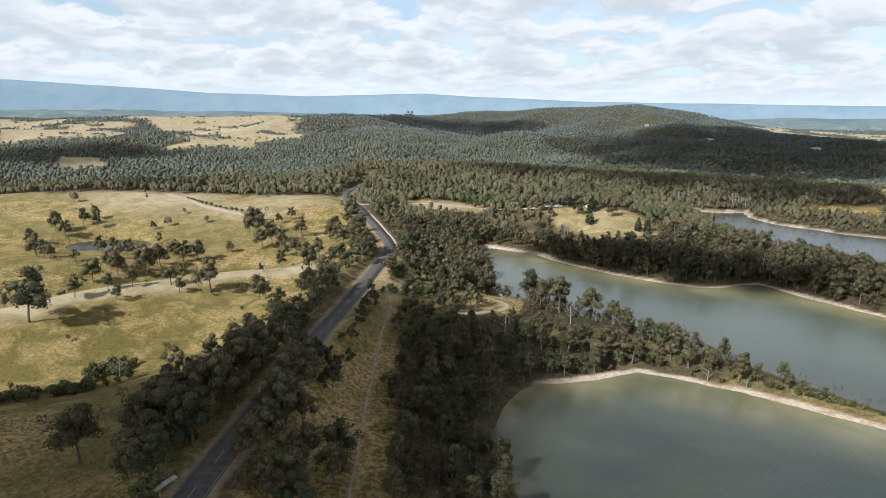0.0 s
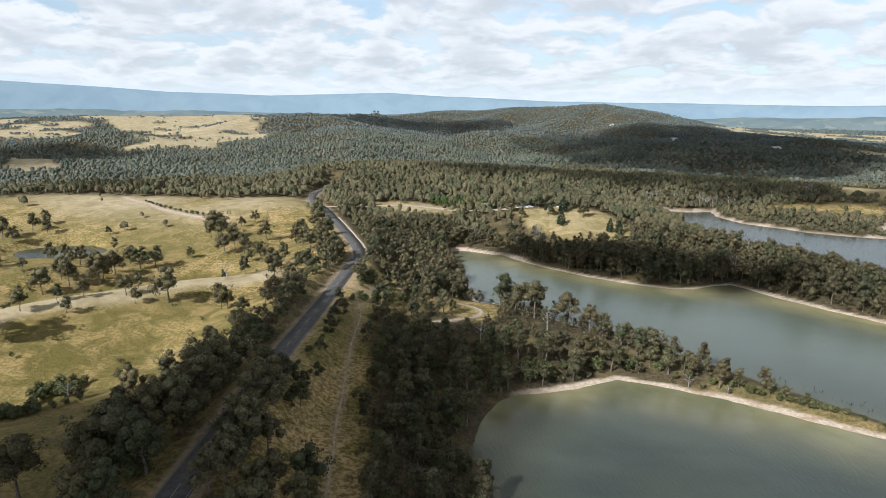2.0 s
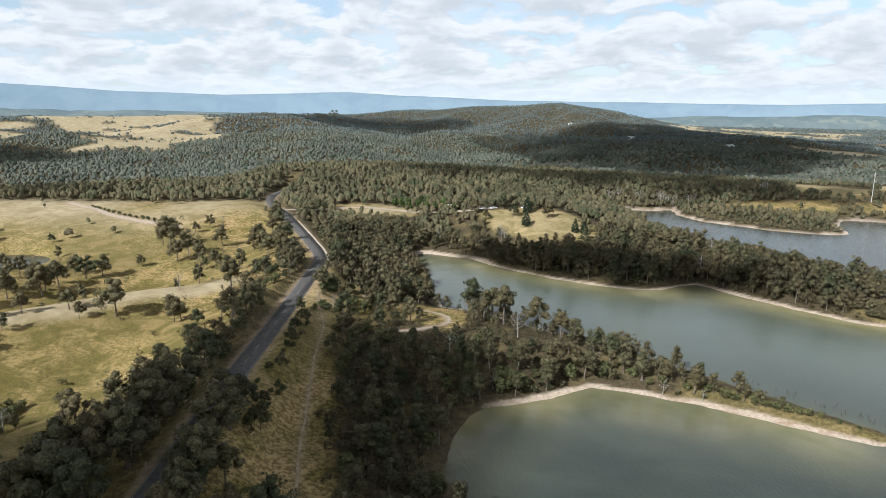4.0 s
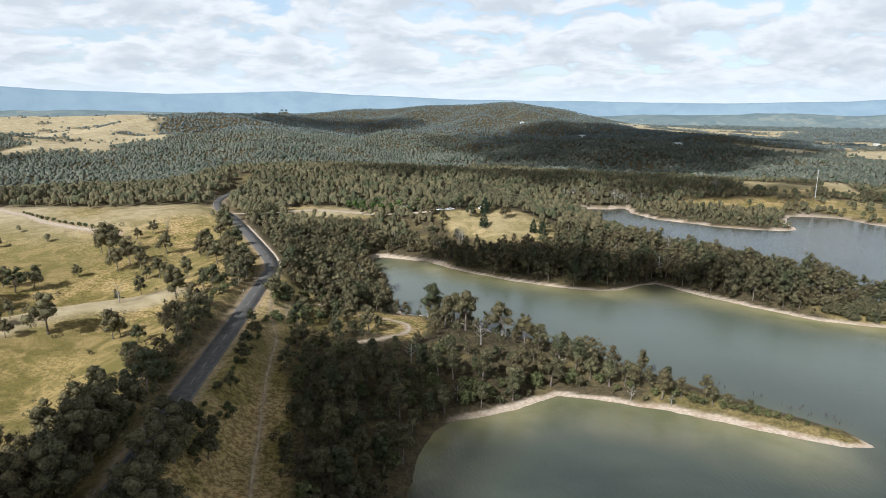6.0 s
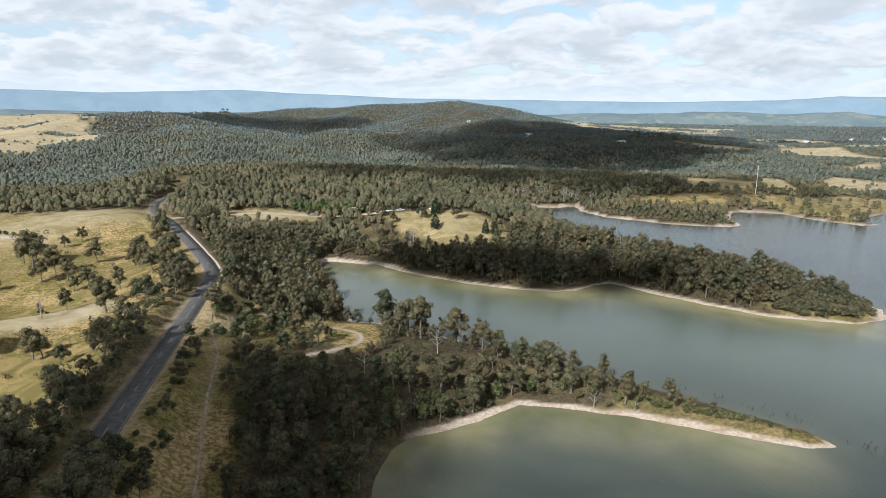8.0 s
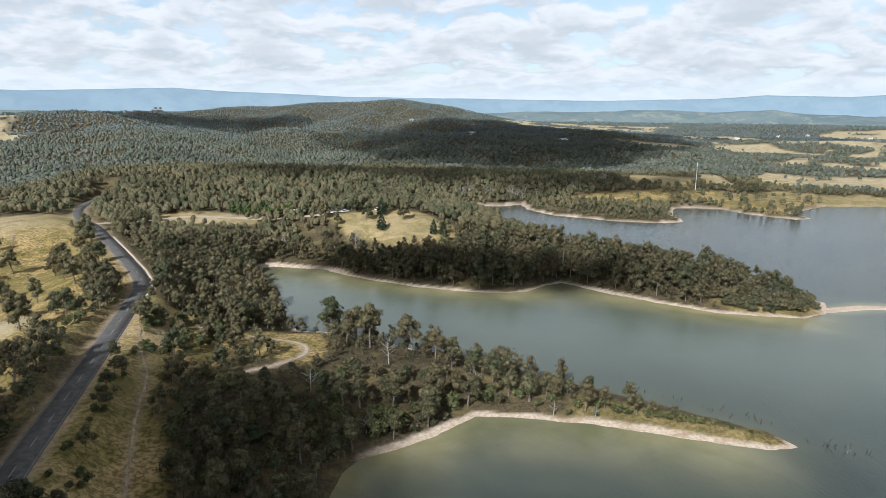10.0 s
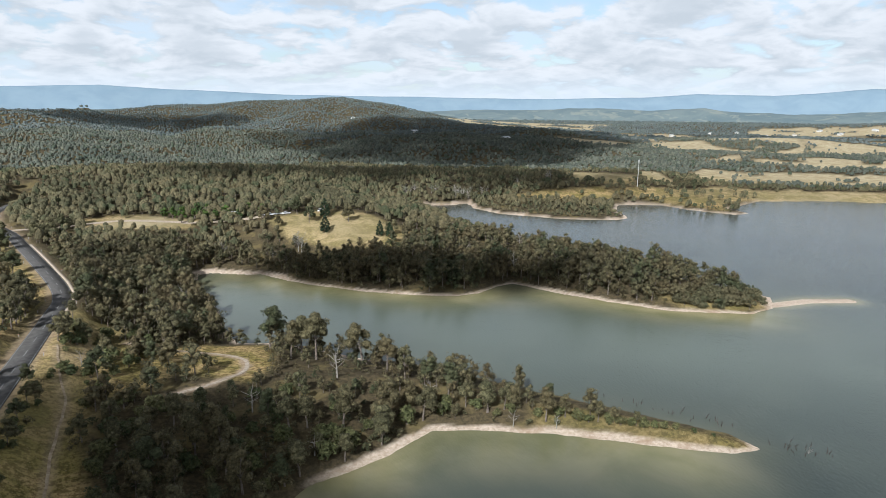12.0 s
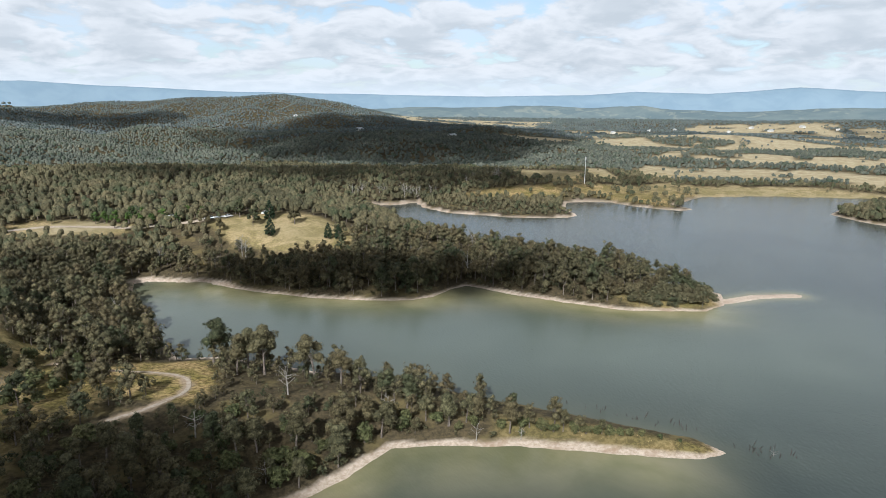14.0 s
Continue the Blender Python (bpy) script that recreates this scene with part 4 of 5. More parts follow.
def forest(name, x, y, variants, tall, mat, label, category="trees"):
    """Many trees too far off to count, in one piece."""
    g = np.random.default_rng(len(x))
    z = height(x, y)
    verts, n, faces = [], 0, []
    which = g.integers(len(variants), size=len(x))
    size = tall * np.clip(g.normal(1.0, 0.22, len(x)), 0.5, 1.6) * tree_scale(x, y)
    turn = g.random(len(x)) * 6.28
    for k, (v, f) in enumerate(variants):
        ids = np.nonzero(which == k)[0]
        c, s = np.cos(turn[ids])[:, None], np.sin(turn[ids])[:, None]
        fat = (0.85 + 0.35 * g.random(len(ids)))[:, None]
        h = size[ids][:, None]
        p = np.stack([x[ids][:, None] + h * fat * (v[None, :, 0] * c - v[None, :, 1] * s), y[ids][:, None] + h * fat * (v[None, :, 0] * s + v[None, :, 1] * c), z[ids][:, None] + h * v[None, :, 2]], -1)
        verts.append(p.reshape(-1, 3))
        faces.append((f[None] + (n + np.arange(len(ids)) * len(v))[:, None, None]).reshape(-1, 4))
        n += len(ids) * len(v)
    ob = new(name, mesh_from(name, np.concatenate(verts), np.concatenate(faces), mat, True))
    return tagged(ob, label, category, kind="stuff")


def unit_crown(seed, count, leaf, low=0.22, lobes=6, wide=0.18):
    """A crown of one metre's height, without its trunk."""
    _, (v, f) = eucalypt(seed, 1.0, 0.03, lobes, wide, low, leaf, count, 3)
    return v, f


def unit_trunk(seed):
    (v, f), _ = eucalypt(seed, 1.0, 0.03, 3, 0.2, 0.36, 0.03, 4, 3)
    return v, f


x, y = scatter(-46, 72, 30, 380, 4.5, 71)
rank = np.argsort(np.hypot(x - 5, y - 70))
near, rest = rank[:250], rank[250:]
small = rng.random(len(near)) < 0.34
place(EUCALYPT, [(x[i], y[i], 3.6 + 7.0 * rng.random() ** 1.5) for i in near[~small]], rng)
place(SHRUB, [(x[i], y[i], 2.2 + 2.6 * rng.random()) for i in near[small]], rng, nominal=2.6)
forest("woodland", x[rest], y[rest], [unit_crown(500 + k, 380, 0.024, lobes=7 + k % 3) for k in range(6)], 8.6, LEAF_SHORE, "grey-green eucalypt woodland along the lake shore")
forest("trunks", x[rest], y[rest], [unit_trunk(520 + k) for k in range(3)], 9.0, BARK, "pale slender trunks among the woodland", "tree trunks")


def lumpy_crown(seed, lobes, low, wide, rings=4, sides=6):
    """A closed, uneven crown of one metre's height, made of a few rough lobes."""
    g = np.random.default_rng(seed)
    pieces = []
    for k in range(lobes):
        a = k * 2.4 + g.random()
        c = np.array([wide * 0.7 * math.cos(a) * (k > 0), wide * 0.7 * math.sin(a) * (k > 0), 0.74 - 0.12 * (k > 0) - 0.1 * g.random()])
        rad = wide * (0.75 + 0.4 * g.random())
        v = []
        for i in range(rings + 1):
            th = math.pi * (0.02 + 0.62 * i / rings)
            for j in range(sides):
                ph = math.tau * (j + 0.5 * (i % 2)) / sides
                rr = rad * (0.74 + 0.52 * g.random() if i else 0.92)
                v.append(c + rr * np.array([math.sin(th) * math.cos(ph), math.sin(th) * math.sin(ph), 0.95 * math.cos(th)]))
        f = [(i * sides + j, i * sides + (j + 1) % sides, (i + 1) * sides + (j + 1) % sides, (i + 1) * sides + j) for i in range(rings) for j in range(sides)]
        pieces.append((np.array(v), np.array(f)))
    v, f = join(pieces)
    v[:, 2] = low + (v[:, 2] - v[:, 2].min()) / (v[:, 2].max() - v[:, 2].min()) * (1 - low)
    return v, f


def leafy(seed, count, leaf):
    """A lumpy crown with sprays of foliage standing out of it."""
    g = np.random.default_rng(seed)
    core = lumpy_crown(seed, 3, 0.30, 0.27, 2, 5)
    mids = [core[0][k * 15:(k + 1) * 15].mean(0) for k in range(3)]
    return join([core, leaves(g, mids, [0.27, 0.26, 0.25], count, leaf, 0.75, 0.75)])


def unit_bush(seed, count, leaf):
    _, (v, f) = shrub(seed, 1.0, leaf, count)
    return v, f


x, y = scatter(-46, 72, 60, 360, 3.4, 76)
forest("undergrowth", x, y, [unit_bush(620 + k, 55, 0.12) for k in range(5)], 2.3, LEAF_SHORE, "low scrubby undergrowth beneath the eucalypts", "undergrowth")
g = np.random.default_rng(78)
a = g.random(190)
x, y = 184 + 39 * a + g.normal(size=190) * 2.2, 228 - 12 * a + g.normal(size=190) * 5
keep = shore(x, y) > 2.6
forest("undergrowth", x[keep], y[keep], [unit_bush(660 + k, 150, 0.11) for k in range(5)], 5.2, LEAF_WOOD, "dense pale green scrub at the tip of the point", "undergrowth")
x, y = scatter(24, 60, 380, 580, 3.3, 77)
forest("undergrowth", x, y, [unit_bush(640 + k, 40, 0.13) for k in range(5)], 2.8, LEAF_WOOD, "pale olive scrub on the low islet and cape", "undergrowth")
x, y = scatter(-44, 70, 380, 720, 4.5, 72)
forest("woodland", x, y, [leafy(540 + k, 22, 0.075) for k in range(6)], 6.0, LEAF_WOOD, "dense eucalypt forest on the slopes above the lake")
forest("trunks", x, y, [tube([(0, 0, -0.05), (0.01, 0, 0.5)], (0.022, 0.014), 3)], 7.5, BARK, "pale slender trunks under the forest canopy", "tree trunks")
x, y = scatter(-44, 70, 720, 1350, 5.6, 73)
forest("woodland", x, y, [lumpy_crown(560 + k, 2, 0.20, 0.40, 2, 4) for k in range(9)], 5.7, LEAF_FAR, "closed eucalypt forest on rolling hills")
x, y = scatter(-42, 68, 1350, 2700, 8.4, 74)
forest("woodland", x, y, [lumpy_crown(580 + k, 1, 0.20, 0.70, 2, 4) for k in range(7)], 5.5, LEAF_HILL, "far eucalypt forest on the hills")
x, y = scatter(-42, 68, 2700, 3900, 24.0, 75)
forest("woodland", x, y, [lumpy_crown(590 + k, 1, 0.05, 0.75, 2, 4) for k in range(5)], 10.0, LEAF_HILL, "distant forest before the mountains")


# ---------------------------------------------------------------- tussocks in the open grass
def grass_material():
    m, t, s = material("dry_tussock")
    g = t.nodes.new("ShaderNodeNewGeometry")
    c = blend(t, g.outputs["Random Per Island"], (0.24, 0.185, 0.070), (0.50, 0.375, 0.170))
    c = blend(t, ranged(t, noise_tex(t, 0.11, 5, 0.6, warp=0.8), 0.38, 0.62, 0.5, 0.0), c, (0.15, 0.14, 0.05))
    t.links.new(c, s.inputs["Base Color"])
    s.inputs["Roughness"].default_value = 0.9
    return m


def tussocks():
    g = np.random.default_rng(81)
    n = 52000
    x, y = g.uniform(-230, 130, n), g.uniform(80, 330, n)
    d = shore(x, y)
    keep = (d > 4) & (clearing(x, y) > 0.5) & (line_distance(x, y, ROAD) > 5.5) & (line_distance(x, y, TRACK) > 1.6) & (line_distance(x, y, LOOP) > 1.8) & (line_distance(x, y, BROW) > 13) & (waves(x, y, 11, 82, 3) > -0.15)
    x, y = x[keep], y[keep]
    blade = []
    for k in range(4):
        c, s_ = math.cos(k * 1.7), math.sin(k * 1.7)
        blade.append(np.array([(-0.13 * s_, 0.13 * c, -0.02), (0.13 * s_, -0.13 * c, -0.02), (0.05 * s_ + 0.22 * c, -0.05 * c + 0.22 * s_, 0.27), (-0.05 * s_ + 0.24 * c, 0.05 * c + 0.24 * s_, 0.24)]))
    tuft = (np.concatenate(blade), np.arange(16).reshape(-1, 4))
    forest("grass", x, y, [tuft], 0.62, TUSSOCK, "dry golden and olive grass tussocks", "grass")


TUSSOCK = grass_material()
tussocks()


# ---------------------------------------------------------------- unseen clouds, added to shade the land
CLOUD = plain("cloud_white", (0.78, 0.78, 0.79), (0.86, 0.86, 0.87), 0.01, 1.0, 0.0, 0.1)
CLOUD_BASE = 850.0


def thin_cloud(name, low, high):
    """Added cloud whose billows each let part of the sun through, to weaken its shade."""
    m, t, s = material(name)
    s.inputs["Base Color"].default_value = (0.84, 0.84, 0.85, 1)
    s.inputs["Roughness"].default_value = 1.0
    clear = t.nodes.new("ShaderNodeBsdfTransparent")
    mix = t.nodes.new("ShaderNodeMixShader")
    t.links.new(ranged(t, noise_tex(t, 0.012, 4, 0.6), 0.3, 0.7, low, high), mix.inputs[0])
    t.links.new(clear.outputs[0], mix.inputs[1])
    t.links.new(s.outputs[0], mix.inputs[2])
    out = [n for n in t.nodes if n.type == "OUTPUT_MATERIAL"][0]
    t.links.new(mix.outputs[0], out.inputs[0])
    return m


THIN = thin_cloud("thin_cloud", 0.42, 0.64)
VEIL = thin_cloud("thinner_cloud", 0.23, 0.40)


def shade_cloud(seed, x, y, half, deep, turn, puffs=26, mat=None):
    """An unseen flat-based cloud, added up-sun so that its shadow falls at x, y."""
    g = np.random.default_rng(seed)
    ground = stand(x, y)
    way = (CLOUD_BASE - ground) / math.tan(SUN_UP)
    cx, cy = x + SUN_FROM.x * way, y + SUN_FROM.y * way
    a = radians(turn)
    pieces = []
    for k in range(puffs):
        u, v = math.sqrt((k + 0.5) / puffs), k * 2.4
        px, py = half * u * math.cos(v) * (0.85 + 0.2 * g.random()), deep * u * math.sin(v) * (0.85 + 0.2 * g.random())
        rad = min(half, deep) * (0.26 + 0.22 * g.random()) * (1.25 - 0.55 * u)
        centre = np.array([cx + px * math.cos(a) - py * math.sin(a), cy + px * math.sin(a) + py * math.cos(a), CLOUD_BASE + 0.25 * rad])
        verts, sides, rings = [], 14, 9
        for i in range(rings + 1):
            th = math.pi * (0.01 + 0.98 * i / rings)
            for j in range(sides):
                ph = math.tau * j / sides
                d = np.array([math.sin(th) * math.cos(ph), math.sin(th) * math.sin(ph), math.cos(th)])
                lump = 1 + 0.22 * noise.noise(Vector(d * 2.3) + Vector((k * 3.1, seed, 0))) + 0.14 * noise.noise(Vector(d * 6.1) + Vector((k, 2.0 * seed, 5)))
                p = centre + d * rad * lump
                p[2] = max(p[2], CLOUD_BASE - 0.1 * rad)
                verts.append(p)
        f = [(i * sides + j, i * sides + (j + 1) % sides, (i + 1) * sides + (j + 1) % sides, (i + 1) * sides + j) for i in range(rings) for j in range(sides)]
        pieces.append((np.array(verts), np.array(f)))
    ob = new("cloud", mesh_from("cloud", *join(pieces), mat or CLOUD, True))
    return tagged(ob, "unseen flat-based cloud added up-sun to shade the land", "cloud", kind="structure")


# shadow centres picked from the dark patches in the camera's view
shade_cloud(1, -84, 56, 99, 76, 4, 44)
shade_cloud(10, -34, 117, 34, 52, 0, 30)
shade_cloud(8, 4, 164, 28, 50, -20, 21, THIN)
shade_cloud(2, 106, 308, 86, 25, -33, 30)
shade_cloud(14, *polar(29, 640), 165, 60, -32, 24, VEIL)
shade_cloud(13, -31, 186, 27, 36, 0, 17, VEIL)
shade_cloud(3, 150, 610, 150, 55, 8, 24, VEIL)
shade_cloud(4, 600, 1250, 560, 330, 55, 34, VEIL)
shade_cloud(9, 410, 850, 270, 190, 25, 22, VEIL)
shade_cloud(5, 15, 1930, 230, 290, 0, 24, VEIL)
shade_cloud(6, *polar(55, 1750), 620, 170, -35, 26, VEIL)
shade_cloud(7, -290, 512, 135, 36, -15, 22, VEIL)
shade_cloud(11, -520, 850, 130, 150, 0, 20, VEIL)


# ---------------------------------------------------------------- dead and bare trees
g0 = np.random.default_rng(12)
BARE = new("dead_tree", mesh_from("dead_tree", *bare_tree(700), DEAD, True))
tagged(BARE, "leafless bleached dead tree with fine branching limbs", "dead tree", "dead trees")
for bx, by, tall in ((43, 204.5, 8.5), (-74, 255, 8), (-88, 392, 8), (-89, 164, 6.5), (77, 173, 5), (63, 190, 6), (46, 180, 6), (30, 178, 5), (3, 262, 10), (-6, 318, 9), (150, 290, 12), (12, 292, 10), (60, 345, 9), (20, 195, 7), (-25, 100, 6), (-16, 230, 5), (86, 168, 4)):
    m = pose(bx, by, stand(bx, by), 0, 0, 37 * bx) @ Matrix.Scale(tall / 9.0, 4)
    copy_thing(BARE, m).matrix_basis = m
for k in range(34):
    bx, by = [(205, 520), (228, 512), (248, 505), (330, 520), (160, 300), (60, 352)][k % 6]
    bx, by = bx + 16 * g0.normal(), by + 9 * abs(g0.normal()) + 3
    m = pose(bx, by, stand(bx, by), 0, 0, 360 * g0.random()) @ Matrix.Scale(0.75 + 0.5 * g0.random(), 4)
    copy_thing(BARE, m).matrix_basis = m
BARE.matrix_world = pose(131, 135, -0.6) @ Matrix.Scale(0.28, 4)
SNAG = plain("wet_dark_wood", (0.05, 0.042, 0.034), (0.12, 0.105, 0.088), 2.0, 0.8, 0.4, 0.03)
STUMP = new("drowned_snag", mesh_from("drowned_snag", *join([tube([(0, 0, -1.2), (0.05, 0.02, 0.5), (0.2, 0.1, 1.3)], (0.10, 0.07, 0.02), 5), tube([(0.04, 0.02, 0.4), (-0.3, 0.2, 1.0)], (0.04, 0.012), 4)]), SNAG, True))
tagged(STUMP, "thin grey drowned snag standing in shallow water", "dead wood", "drowned snags")
g = np.random.default_rng(9)
for k in range(44):
    along = g.random()
    if k < 26:
        sx, sy = 104 + 22 * along + g.normal() * 1.2, 176 - 30 * along + 3 + abs(g.normal()) * 2.5
    else:
        sx, sy = 126 + 9 * along, 140 - 5 * along + g.normal() * 2
    m = pose(sx, sy, -0.2, 12 * g.normal(), 12 * g.normal(), 360 * g.random()) @ Matrix.Scale(0.7 + 0.7 * g.random(), 4)
    copy_thing(STUMP, m).matrix_basis = m
STUMP.matrix_world = pose(128, 138, -0.2, 5, 8, 40)


# ---------------------------------------------------------------- small built things
def box(w, d, h, x=0.0, y=0.0, z=0.0):
    v = np.array([(sx * w / 2 + x, sy * d / 2 + y, z + (h if top else 0)) for top in (0, 1) for sx, sy in ((-1, -1), (1, -1), (1, 1), (-1, 1))])
    return v, np.array([(0, 3, 2, 1), (4, 5, 6, 7), (0, 1, 5, 4), (1, 2, 6, 5), (2, 3, 7, 6), (3, 0, 4, 7)])


def fence(spots, label, rails=2, tall=1.2, gap=2.6):
    root = new("fence")
    pts = resample(spots, gap)
    zs = height(pts[:, 0], pts[:, 1])
    root.location = (pts[0][0], pts[0][1], zs[0])
    post = mesh_from("post", *join([box(0.16, 0.16, tall + 0.3, 0, 0, -0.3), box(0.12, 0.12, 0.04, 0, 0, tall)]), TIMBER)
    base = Vector(root.location)
    for (px, py), pz in zip(pts, zs):
        part("post", post, root).location = Vector((px, py, pz)) - base
    for level in range(rails):
        lift = tall * (level + 1) / (rails + 0.6)
        for i in range(len(pts) - 1):
            a = np.array([*pts[i], zs[i] + lift]) - np.array(base)
            b = np.array([*pts[i + 1], zs[i + 1] + lift]) - np.array(base)
            part("rail", mesh_from("rail", *tube([a, b], (0.055, 0.05), 5), TIMBER), root)
    return tagged(root, label, "fence")


fence([(-80, 134), (-77.4, 137.2), (-75.7, 142.2), (-72, 145)], "short weathered timber stockyard fence in dry pasture", 3, 1.4, 2.2)
fence([(-152, 120), (-118, 127), (-80, 134)], "sagging post and rail fence across the paddock")

GUIDE = new("guide_post")
part("post", mesh_from("post", *box(0.14, 0.05, 1.25, 0, 0, -0.25), PAINT), GUIDE)
part("reflector", mesh_from("reflector", *box(0.09, 0.02, 0.14, 0, -0.035, 0.78), plain("reflector_red", (0.4, 0.03, 0.02), (0.5, 0.05, 0.03), 5.0, 0.4, 0.0)), GUIDE)
tagged(GUIDE, "white plastic roadside guide post with red reflector", "guide post", "roadside guide posts")
line = resample(ROAD, 24.0)
go = np.gradient(line, axis=0)
for i in range(4, len(line) - 2):
    side = np.array([go[i][1], -go[i][0]]) / np.linalg.norm(go[i]) * (4.6 if i % 2 else -4.6)
    m = pose(line[i][0] + side[0], line[i][1] + side[1], ROAD_Z - 0.15, 0, 0, 0)
    copy_thing(GUIDE, m)
GUIDE.location = (-46.5, 60, ROAD_Z - 0.15)

mast = new("transmission_mast")
mx, my = 396, 482
mast.location = (mx, my, stand(mx, my))
STEEL = plain("pale_galvanised_steel", (0.55, 0.55, 0.54), (0.72, 0.72, 0.71), 1.0, 0.5, 0.1)
part("mast_pole", mesh_from("mast_pole", *tube([(0, 0, -0.5), (0, 0, 12), (0, 0, 24)], (0.34, 0.26, 0.16), 8), STEEL, True), mast)
for az_deg in (0, 120, 240):
    a = radians(az_deg)
    part("antenna", mesh_from("antenna", *box(0.3, 0.2, 2.4, 0.4 * math.cos(a), 0.4 * math.sin(a), 20.8), STEEL), mast)
part("platform", mesh_from("platform", *tube([(0, 0, 20.2), (0, 0, 20.5)], (0.6, 0.6), 10), STEEL), mast)
tagged(mast, "slender pale steel communications mast beyond the inlet", "mast")

WALL = plain("painted_wall", (0.62, 0.60, 0.55), (0.76, 0.74, 0.70), 0.6, 0.8, 0.1)
ROOF = plain("sheet_roof", (0.45, 0.46, 0.47), (0.62, 0.63, 0.64), 0.8, 0.5, 0.1)
GLASS = plain("dark_window", (0.03, 0.035, 0.04), (0.06, 0.065, 0.07), 1.0, 0.15, 0.0)


def farmhouse():
    root = new("farmhouse")
    part("wall", mesh_from("wall", *box(14, 9, 4.2, 0, 0, -1.2), WALL), root)
    v = np.array([(-7.6, -5.1, 3.0), (7.6, -5.1, 3.0), (7.6, 5.1, 3.0), (-7.6, 5.1, 3.0), (-7.6, 0, 5.4), (7.6, 0, 5.4)])
    slope = [tuple(v[i] + np.array([0, 0, 0.15])) for i in range(6)]
    part("roof", mesh_from("roof", np.array([*v, *slope]), np.array([(6, 7, 11, 10), (8, 9, 10, 11), (0, 4, 5, 1), (2, 5, 4, 3), (0, 1, 7, 6), (2, 3, 9, 8), (0, 6, 10, 4), (1, 5, 11, 7), (3, 4, 10, 9), (2, 8, 11, 5)]), ROOF), root)
    for wx in (-4.5, 0.5, 4.5):
        part("window", mesh_from("window", *box(1.6, 0.12, 1.3, wx, -4.53, 0.9), GLASS), root)
    part("door", mesh_from("door", *box(1.0, 0.12, 2.1, -2.0, -4.53, 0.0), TIMBER), root)
    return tagged(root, "pale farmhouse with sheet-metal gable roof among distant trees", "house", "distant farmhouses")


FARM = farmhouse()
for az_deg, r, turn in ((22.3, 1399, 20), (17.3, 1791, 60), (54.7, 2101, 10), (53.0, 1966, 40), (58.2, 2106, 75), (29.9, 1169, 15), (47, 1980, 30), (49, 2040, 50), (56, 2010, 0), (-22, 2420, 20), (-30, 2500, 45), (60.5, 2050, 25), (44, 1820, 70)):
    hx, hy = polar(az_deg, r)
    m = pose(hx, hy, stand(hx, hy) + 1.0, 0, 0, turn)
    copy_thing(FARM, m)
FARM.matrix_world = pose(*polar(51, 1900), stand(*polar(51, 1900)) + 1.0, 0, 0, 33)


# ---------------------------------------------------------------- the park on the rise and the farm drive
HEDGE = resample([(-176, 434), (-164, 421), (-148, 409), (-128, 398), (-114, 391)], 4.2)
place(SHRUB, [(hx, hy, 1.5 + 0.9 * rng.random()) for hx, hy in HEDGE], rng, nominal=2.6)
PARK_ROAD = [(-66, 425), (-45, 431), (-28, 438), (-8, 440), (10, 434), (26, 424), (44, 416), (62, 408)]
park_road = new("road", ribbon("road", PARK_ROAD, -2.4, 2.4, 0.12, GRAVEL, None, 0.2, 53))
tagged(park_road, "pale gravel park road across the lawn", "road", kind="structure")
drive = new("road", ribbon("road", DRIVE, -1.6, 1.6, 0.10, GRAVEL, None, 0.25, 54))
tagged(drive, "pale gravel farm drive up the paddock", "road", kind="structure")


def shelter():
    """An open picnic shelter on four posts."""
    root = new("picnic_shelter")
    for sx in (-2.2, 2.2):
        for sy in (-1.6, 1.6):
            part("post", mesh_from("post", *box(0.16, 0.16, 2.8, sx, sy, -0.3), TIMBER), root)
    v = np.array([(-2.9, -2.3, 2.4), (2.9, -2.3, 2.4), (2.9, 2.3, 2.4), (-2.9, 2.3, 2.4), (-2.9, 0, 3.4), (2.9, 0, 3.4)])
    up = v + np.array([0, 0, 0.1])
    part("roof", mesh_from("roof", np.concatenate([v, up]), np.array([(6, 7, 11, 10), (8, 9, 10, 11), (0, 4, 5, 1), (2, 5, 4, 3), (0, 1, 7, 6), (2, 3, 9, 8), (0, 6, 10, 4), (1, 5, 11, 7), (3, 4, 10, 9), (2, 8, 11, 5)]), ROOF), root)
    part("table_top", mesh_from("table_top", *box(1.8, 0.8, 0.06, 0, 0, 0.72), TIMBER), root)
    for bench in (-0.7, 0.7):
        part("bench", mesh_from("bench", *box(1.8, 0.28, 0.06, 0, bench, 0.44), TIMBER), root)
    return tagged(root, "open picnic shelter with pale sheet roof in parkland", "shelter")


SHELTER = shelter()
SHELTER.matrix_world = pose(49, 421, stand(49, 421), 0, 0, 0)
GREEN = leaf_material("fresh_green_leaves", (0.05, 0.09, 0.02), (0.13, 0.20, 0.045), True, 0.1)
PLANTED = [tree_thing("planted_tree", "rounded bright green planted tree beside the lawn", "tree", "planted park trees", eucalypt(800 + k, 8.0, 0.2, 9, 0.26, 0.2, 0.3, 800), GREEN) for k in range(2)]
place(PLANTED, [(33, 424, 7), (38, 420, 6.5), (44, 424, 7.5), (50, 417, 6), (56, 425, 7), (28, 430, 6.5), (62, 415, 6)], rng, nominal=8.0)


# ---------------------------------------------------------------- parked cars and park trees
TYRE = plain("black_rubber", (0.02, 0.02, 0.02), (0.035, 0.035, 0.035), 6.0, 0.8, 0.1)
RIM = plain("alloy_rim", (0.45, 0.45, 0.46), (0.6, 0.6, 0.61), 4.0, 0.35, 0.0)


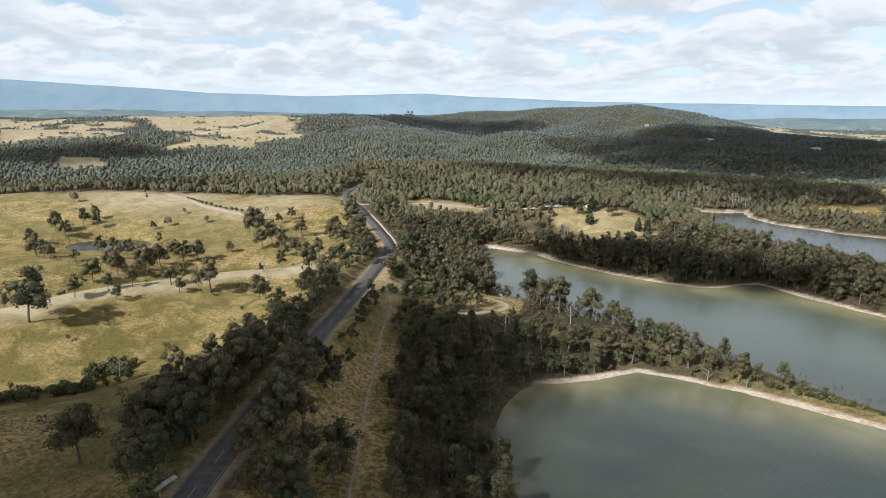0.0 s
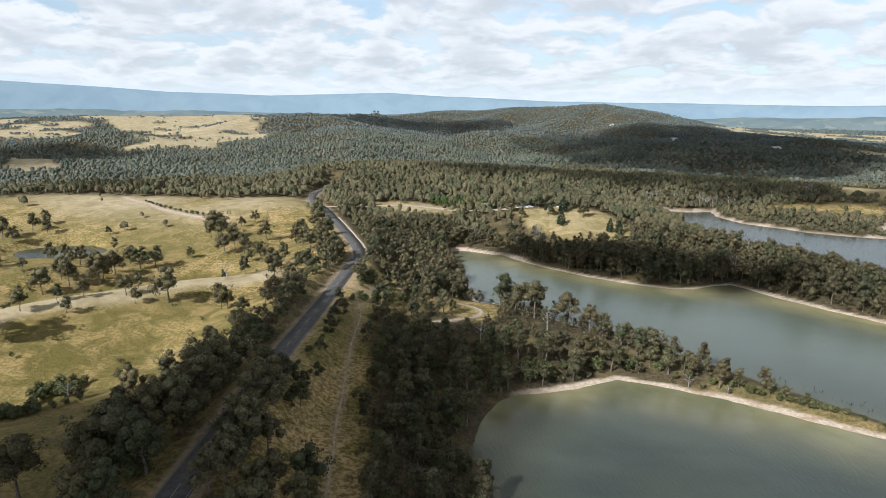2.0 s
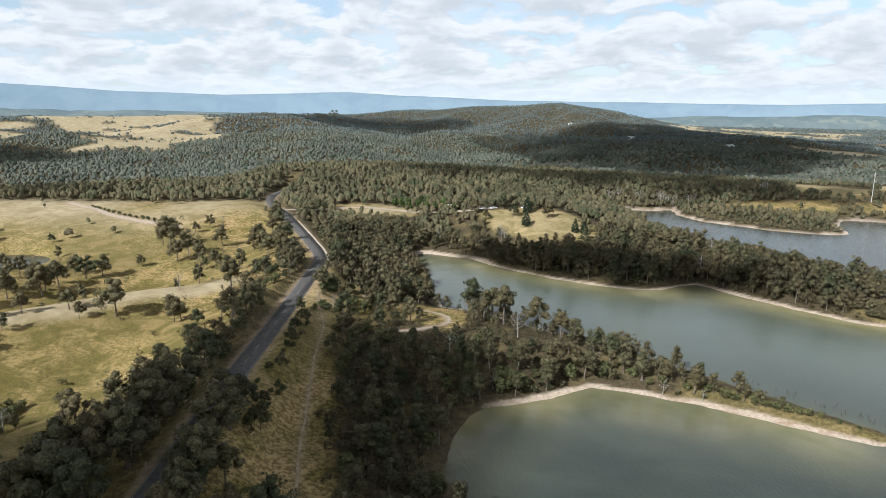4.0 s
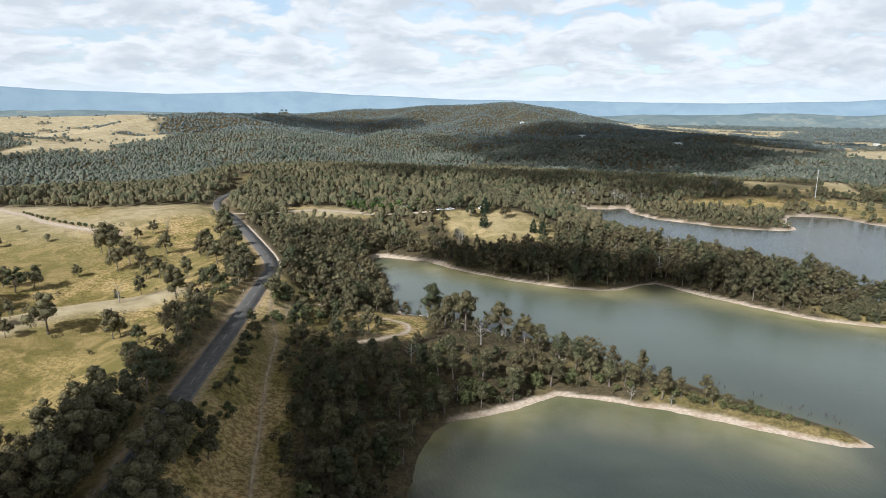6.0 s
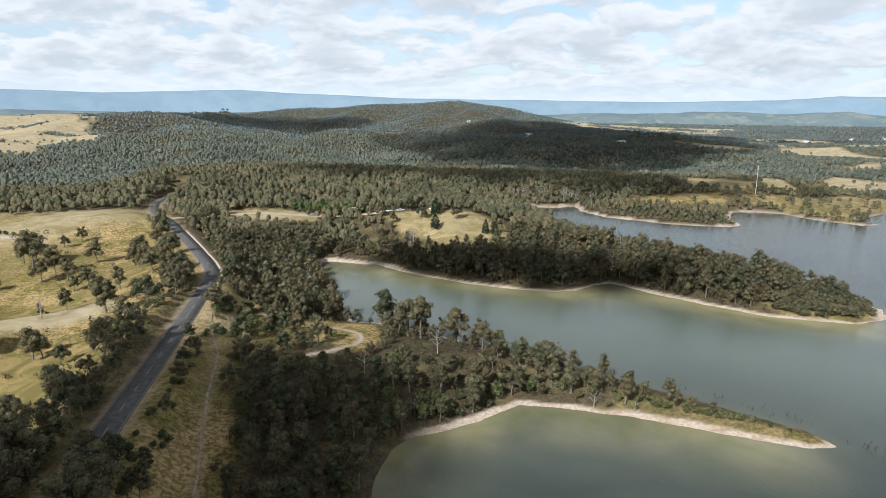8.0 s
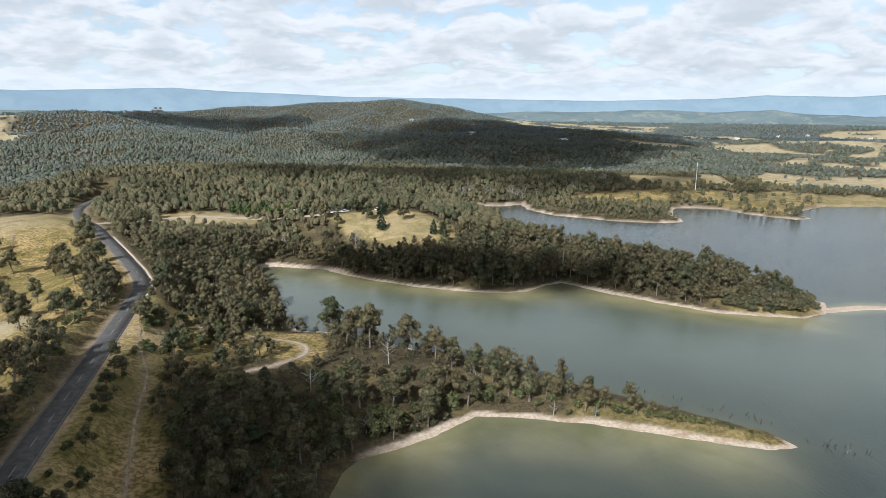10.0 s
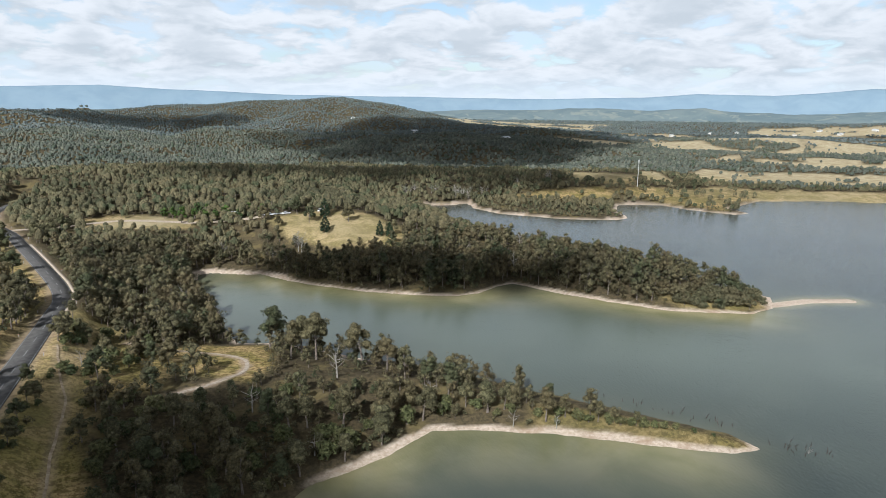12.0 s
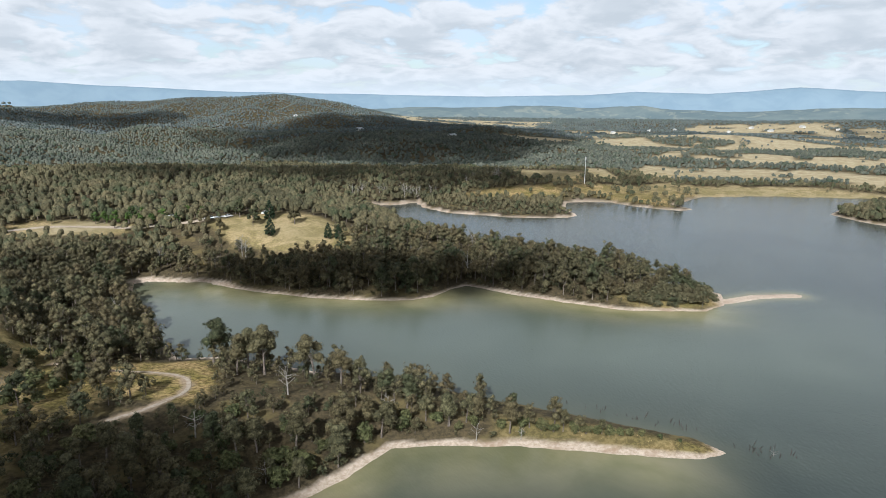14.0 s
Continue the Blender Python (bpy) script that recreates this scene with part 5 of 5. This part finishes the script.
def extrude(profile, half):
    """A closed side profile of (y, z) corners, carried across the width."""
    n = len(profile)
    v = np.array([(-half, a, b) for a, b in profile] + [(half, a, b) for a, b in profile])
    f = [(i, (i + 1) % n, n + (i + 1) % n, n + i) for i in range(n)]
    mid = n // 2
    f += [(i, i + 1, n - 2 - i, n - 1 - i) for i in range(mid - 1)]
    f += [(n + n - 1 - i, n + n - 2 - i, n + i + 1, n + i) for i in range(mid - 1)]
    return v, np.array(f)


def car(name, paint, label):
    root = new(name)
    body = part("body", mesh_from("body", *extrude([(-2.2, 0.35), (-2.25, 0.75), (-1.9, 0.92), (-0.9, 0.98), (1.2, 0.98), (2.1, 0.95), (2.2, 0.7), (2.2, 0.35)], 0.88), paint), root)
    part("cabin", mesh_from("cabin", *extrude([(-0.95, 0.97), (-0.35, 1.42), (0.2, 1.5), (0.9, 1.48), (1.5, 1.2), (1.75, 0.97)], 0.74), GLASS), root, "dark glazed cabin")
    part("roof", mesh_from("roof", *box(1.36, 1.35, 0.06, 0, 0.3, 1.48), paint), root)
    for sx in (-0.82, 0.82):
        for sy in (-1.35, 1.35):
            wheel = part("wheel", mesh_from("wheel", *tube([(sx - 0.11, sy, 0.32), (sx + 0.11, sy, 0.32)], (0.33, 0.33), 12), TYRE), root)
            part("rim", mesh_from("rim", *tube([(sx - 0.12, sy, 0.32), (sx + 0.12, sy, 0.32)], (0.2, 0.2), 8), RIM), wheel)
    for sx in (-0.6, 0.6):
        part("headlight", mesh_from("headlight", *box(0.34, 0.06, 0.14, sx, -2.22, 0.68), RIM), body)
    return tagged(root, label, "car", "parked cars")


WHITE_CAR = car("car", plain("white_car_paint", (0.72, 0.72, 0.72), (0.8, 0.8, 0.8), 1.0, 0.25, 0.0), "small white car parked on the park verge")
GREY_CAR = car("car", plain("silver_car_paint", (0.38, 0.39, 0.40), (0.46, 0.47, 0.48), 1.0, 0.25, 0.0), "silver grey car parked on the park verge")
for k, (hx, hy) in enumerate(((65, 406), (69, 404), (73, 402), (91, 398), (27, 431), (37, 423))):
    copy_thing(GREY_CAR if k % 3 == 1 else WHITE_CAR, pose(hx, hy, stand(hx, hy) + 0.12, 0, 0, 60 + 25 * k))
WHITE_CAR.matrix_world = pose(62, 409, stand(62, 409) + 0.12, 0, 0, 75)
GREY_CAR.matrix_world = pose(45, 419, stand(45, 419) + 0.12, 0, 0, 100)
place(PLANTED, [(13, 441, 6.5), (17, 439, 7), (22, 436, 7.5), (31, 441, 8), (36, 438, 7)], rng, nominal=8.0)
place(PADDOCK, [(81, 384, 9), (101, 379, 9.5), (116, 353, 9), (65, 386, 7), (78, 398, 10), (60, 398, 9)], rng)
SHEET = new("sheet_metal_panel", mesh_from("sheet_metal_panel", *join([box(0.11, 2.4, 0.025 + 0.02 * (k % 2), -0.5 + 0.11 * k, 0, 0) for k in range(10)]), ROOF))
tagged(SHEET, "pale corrugated sheet metal panel lying beside the road", "sheet metal", "discarded panels")
copy_thing(SHEET, pose(-46.6, 98.2, stand(-46.6, 98.2) + 0.12, 6, 4, -35))
SHEET.matrix_world = pose(-47.4, 96.2, stand(-47.4, 96.2) + 0.12, 5, -4, -28)
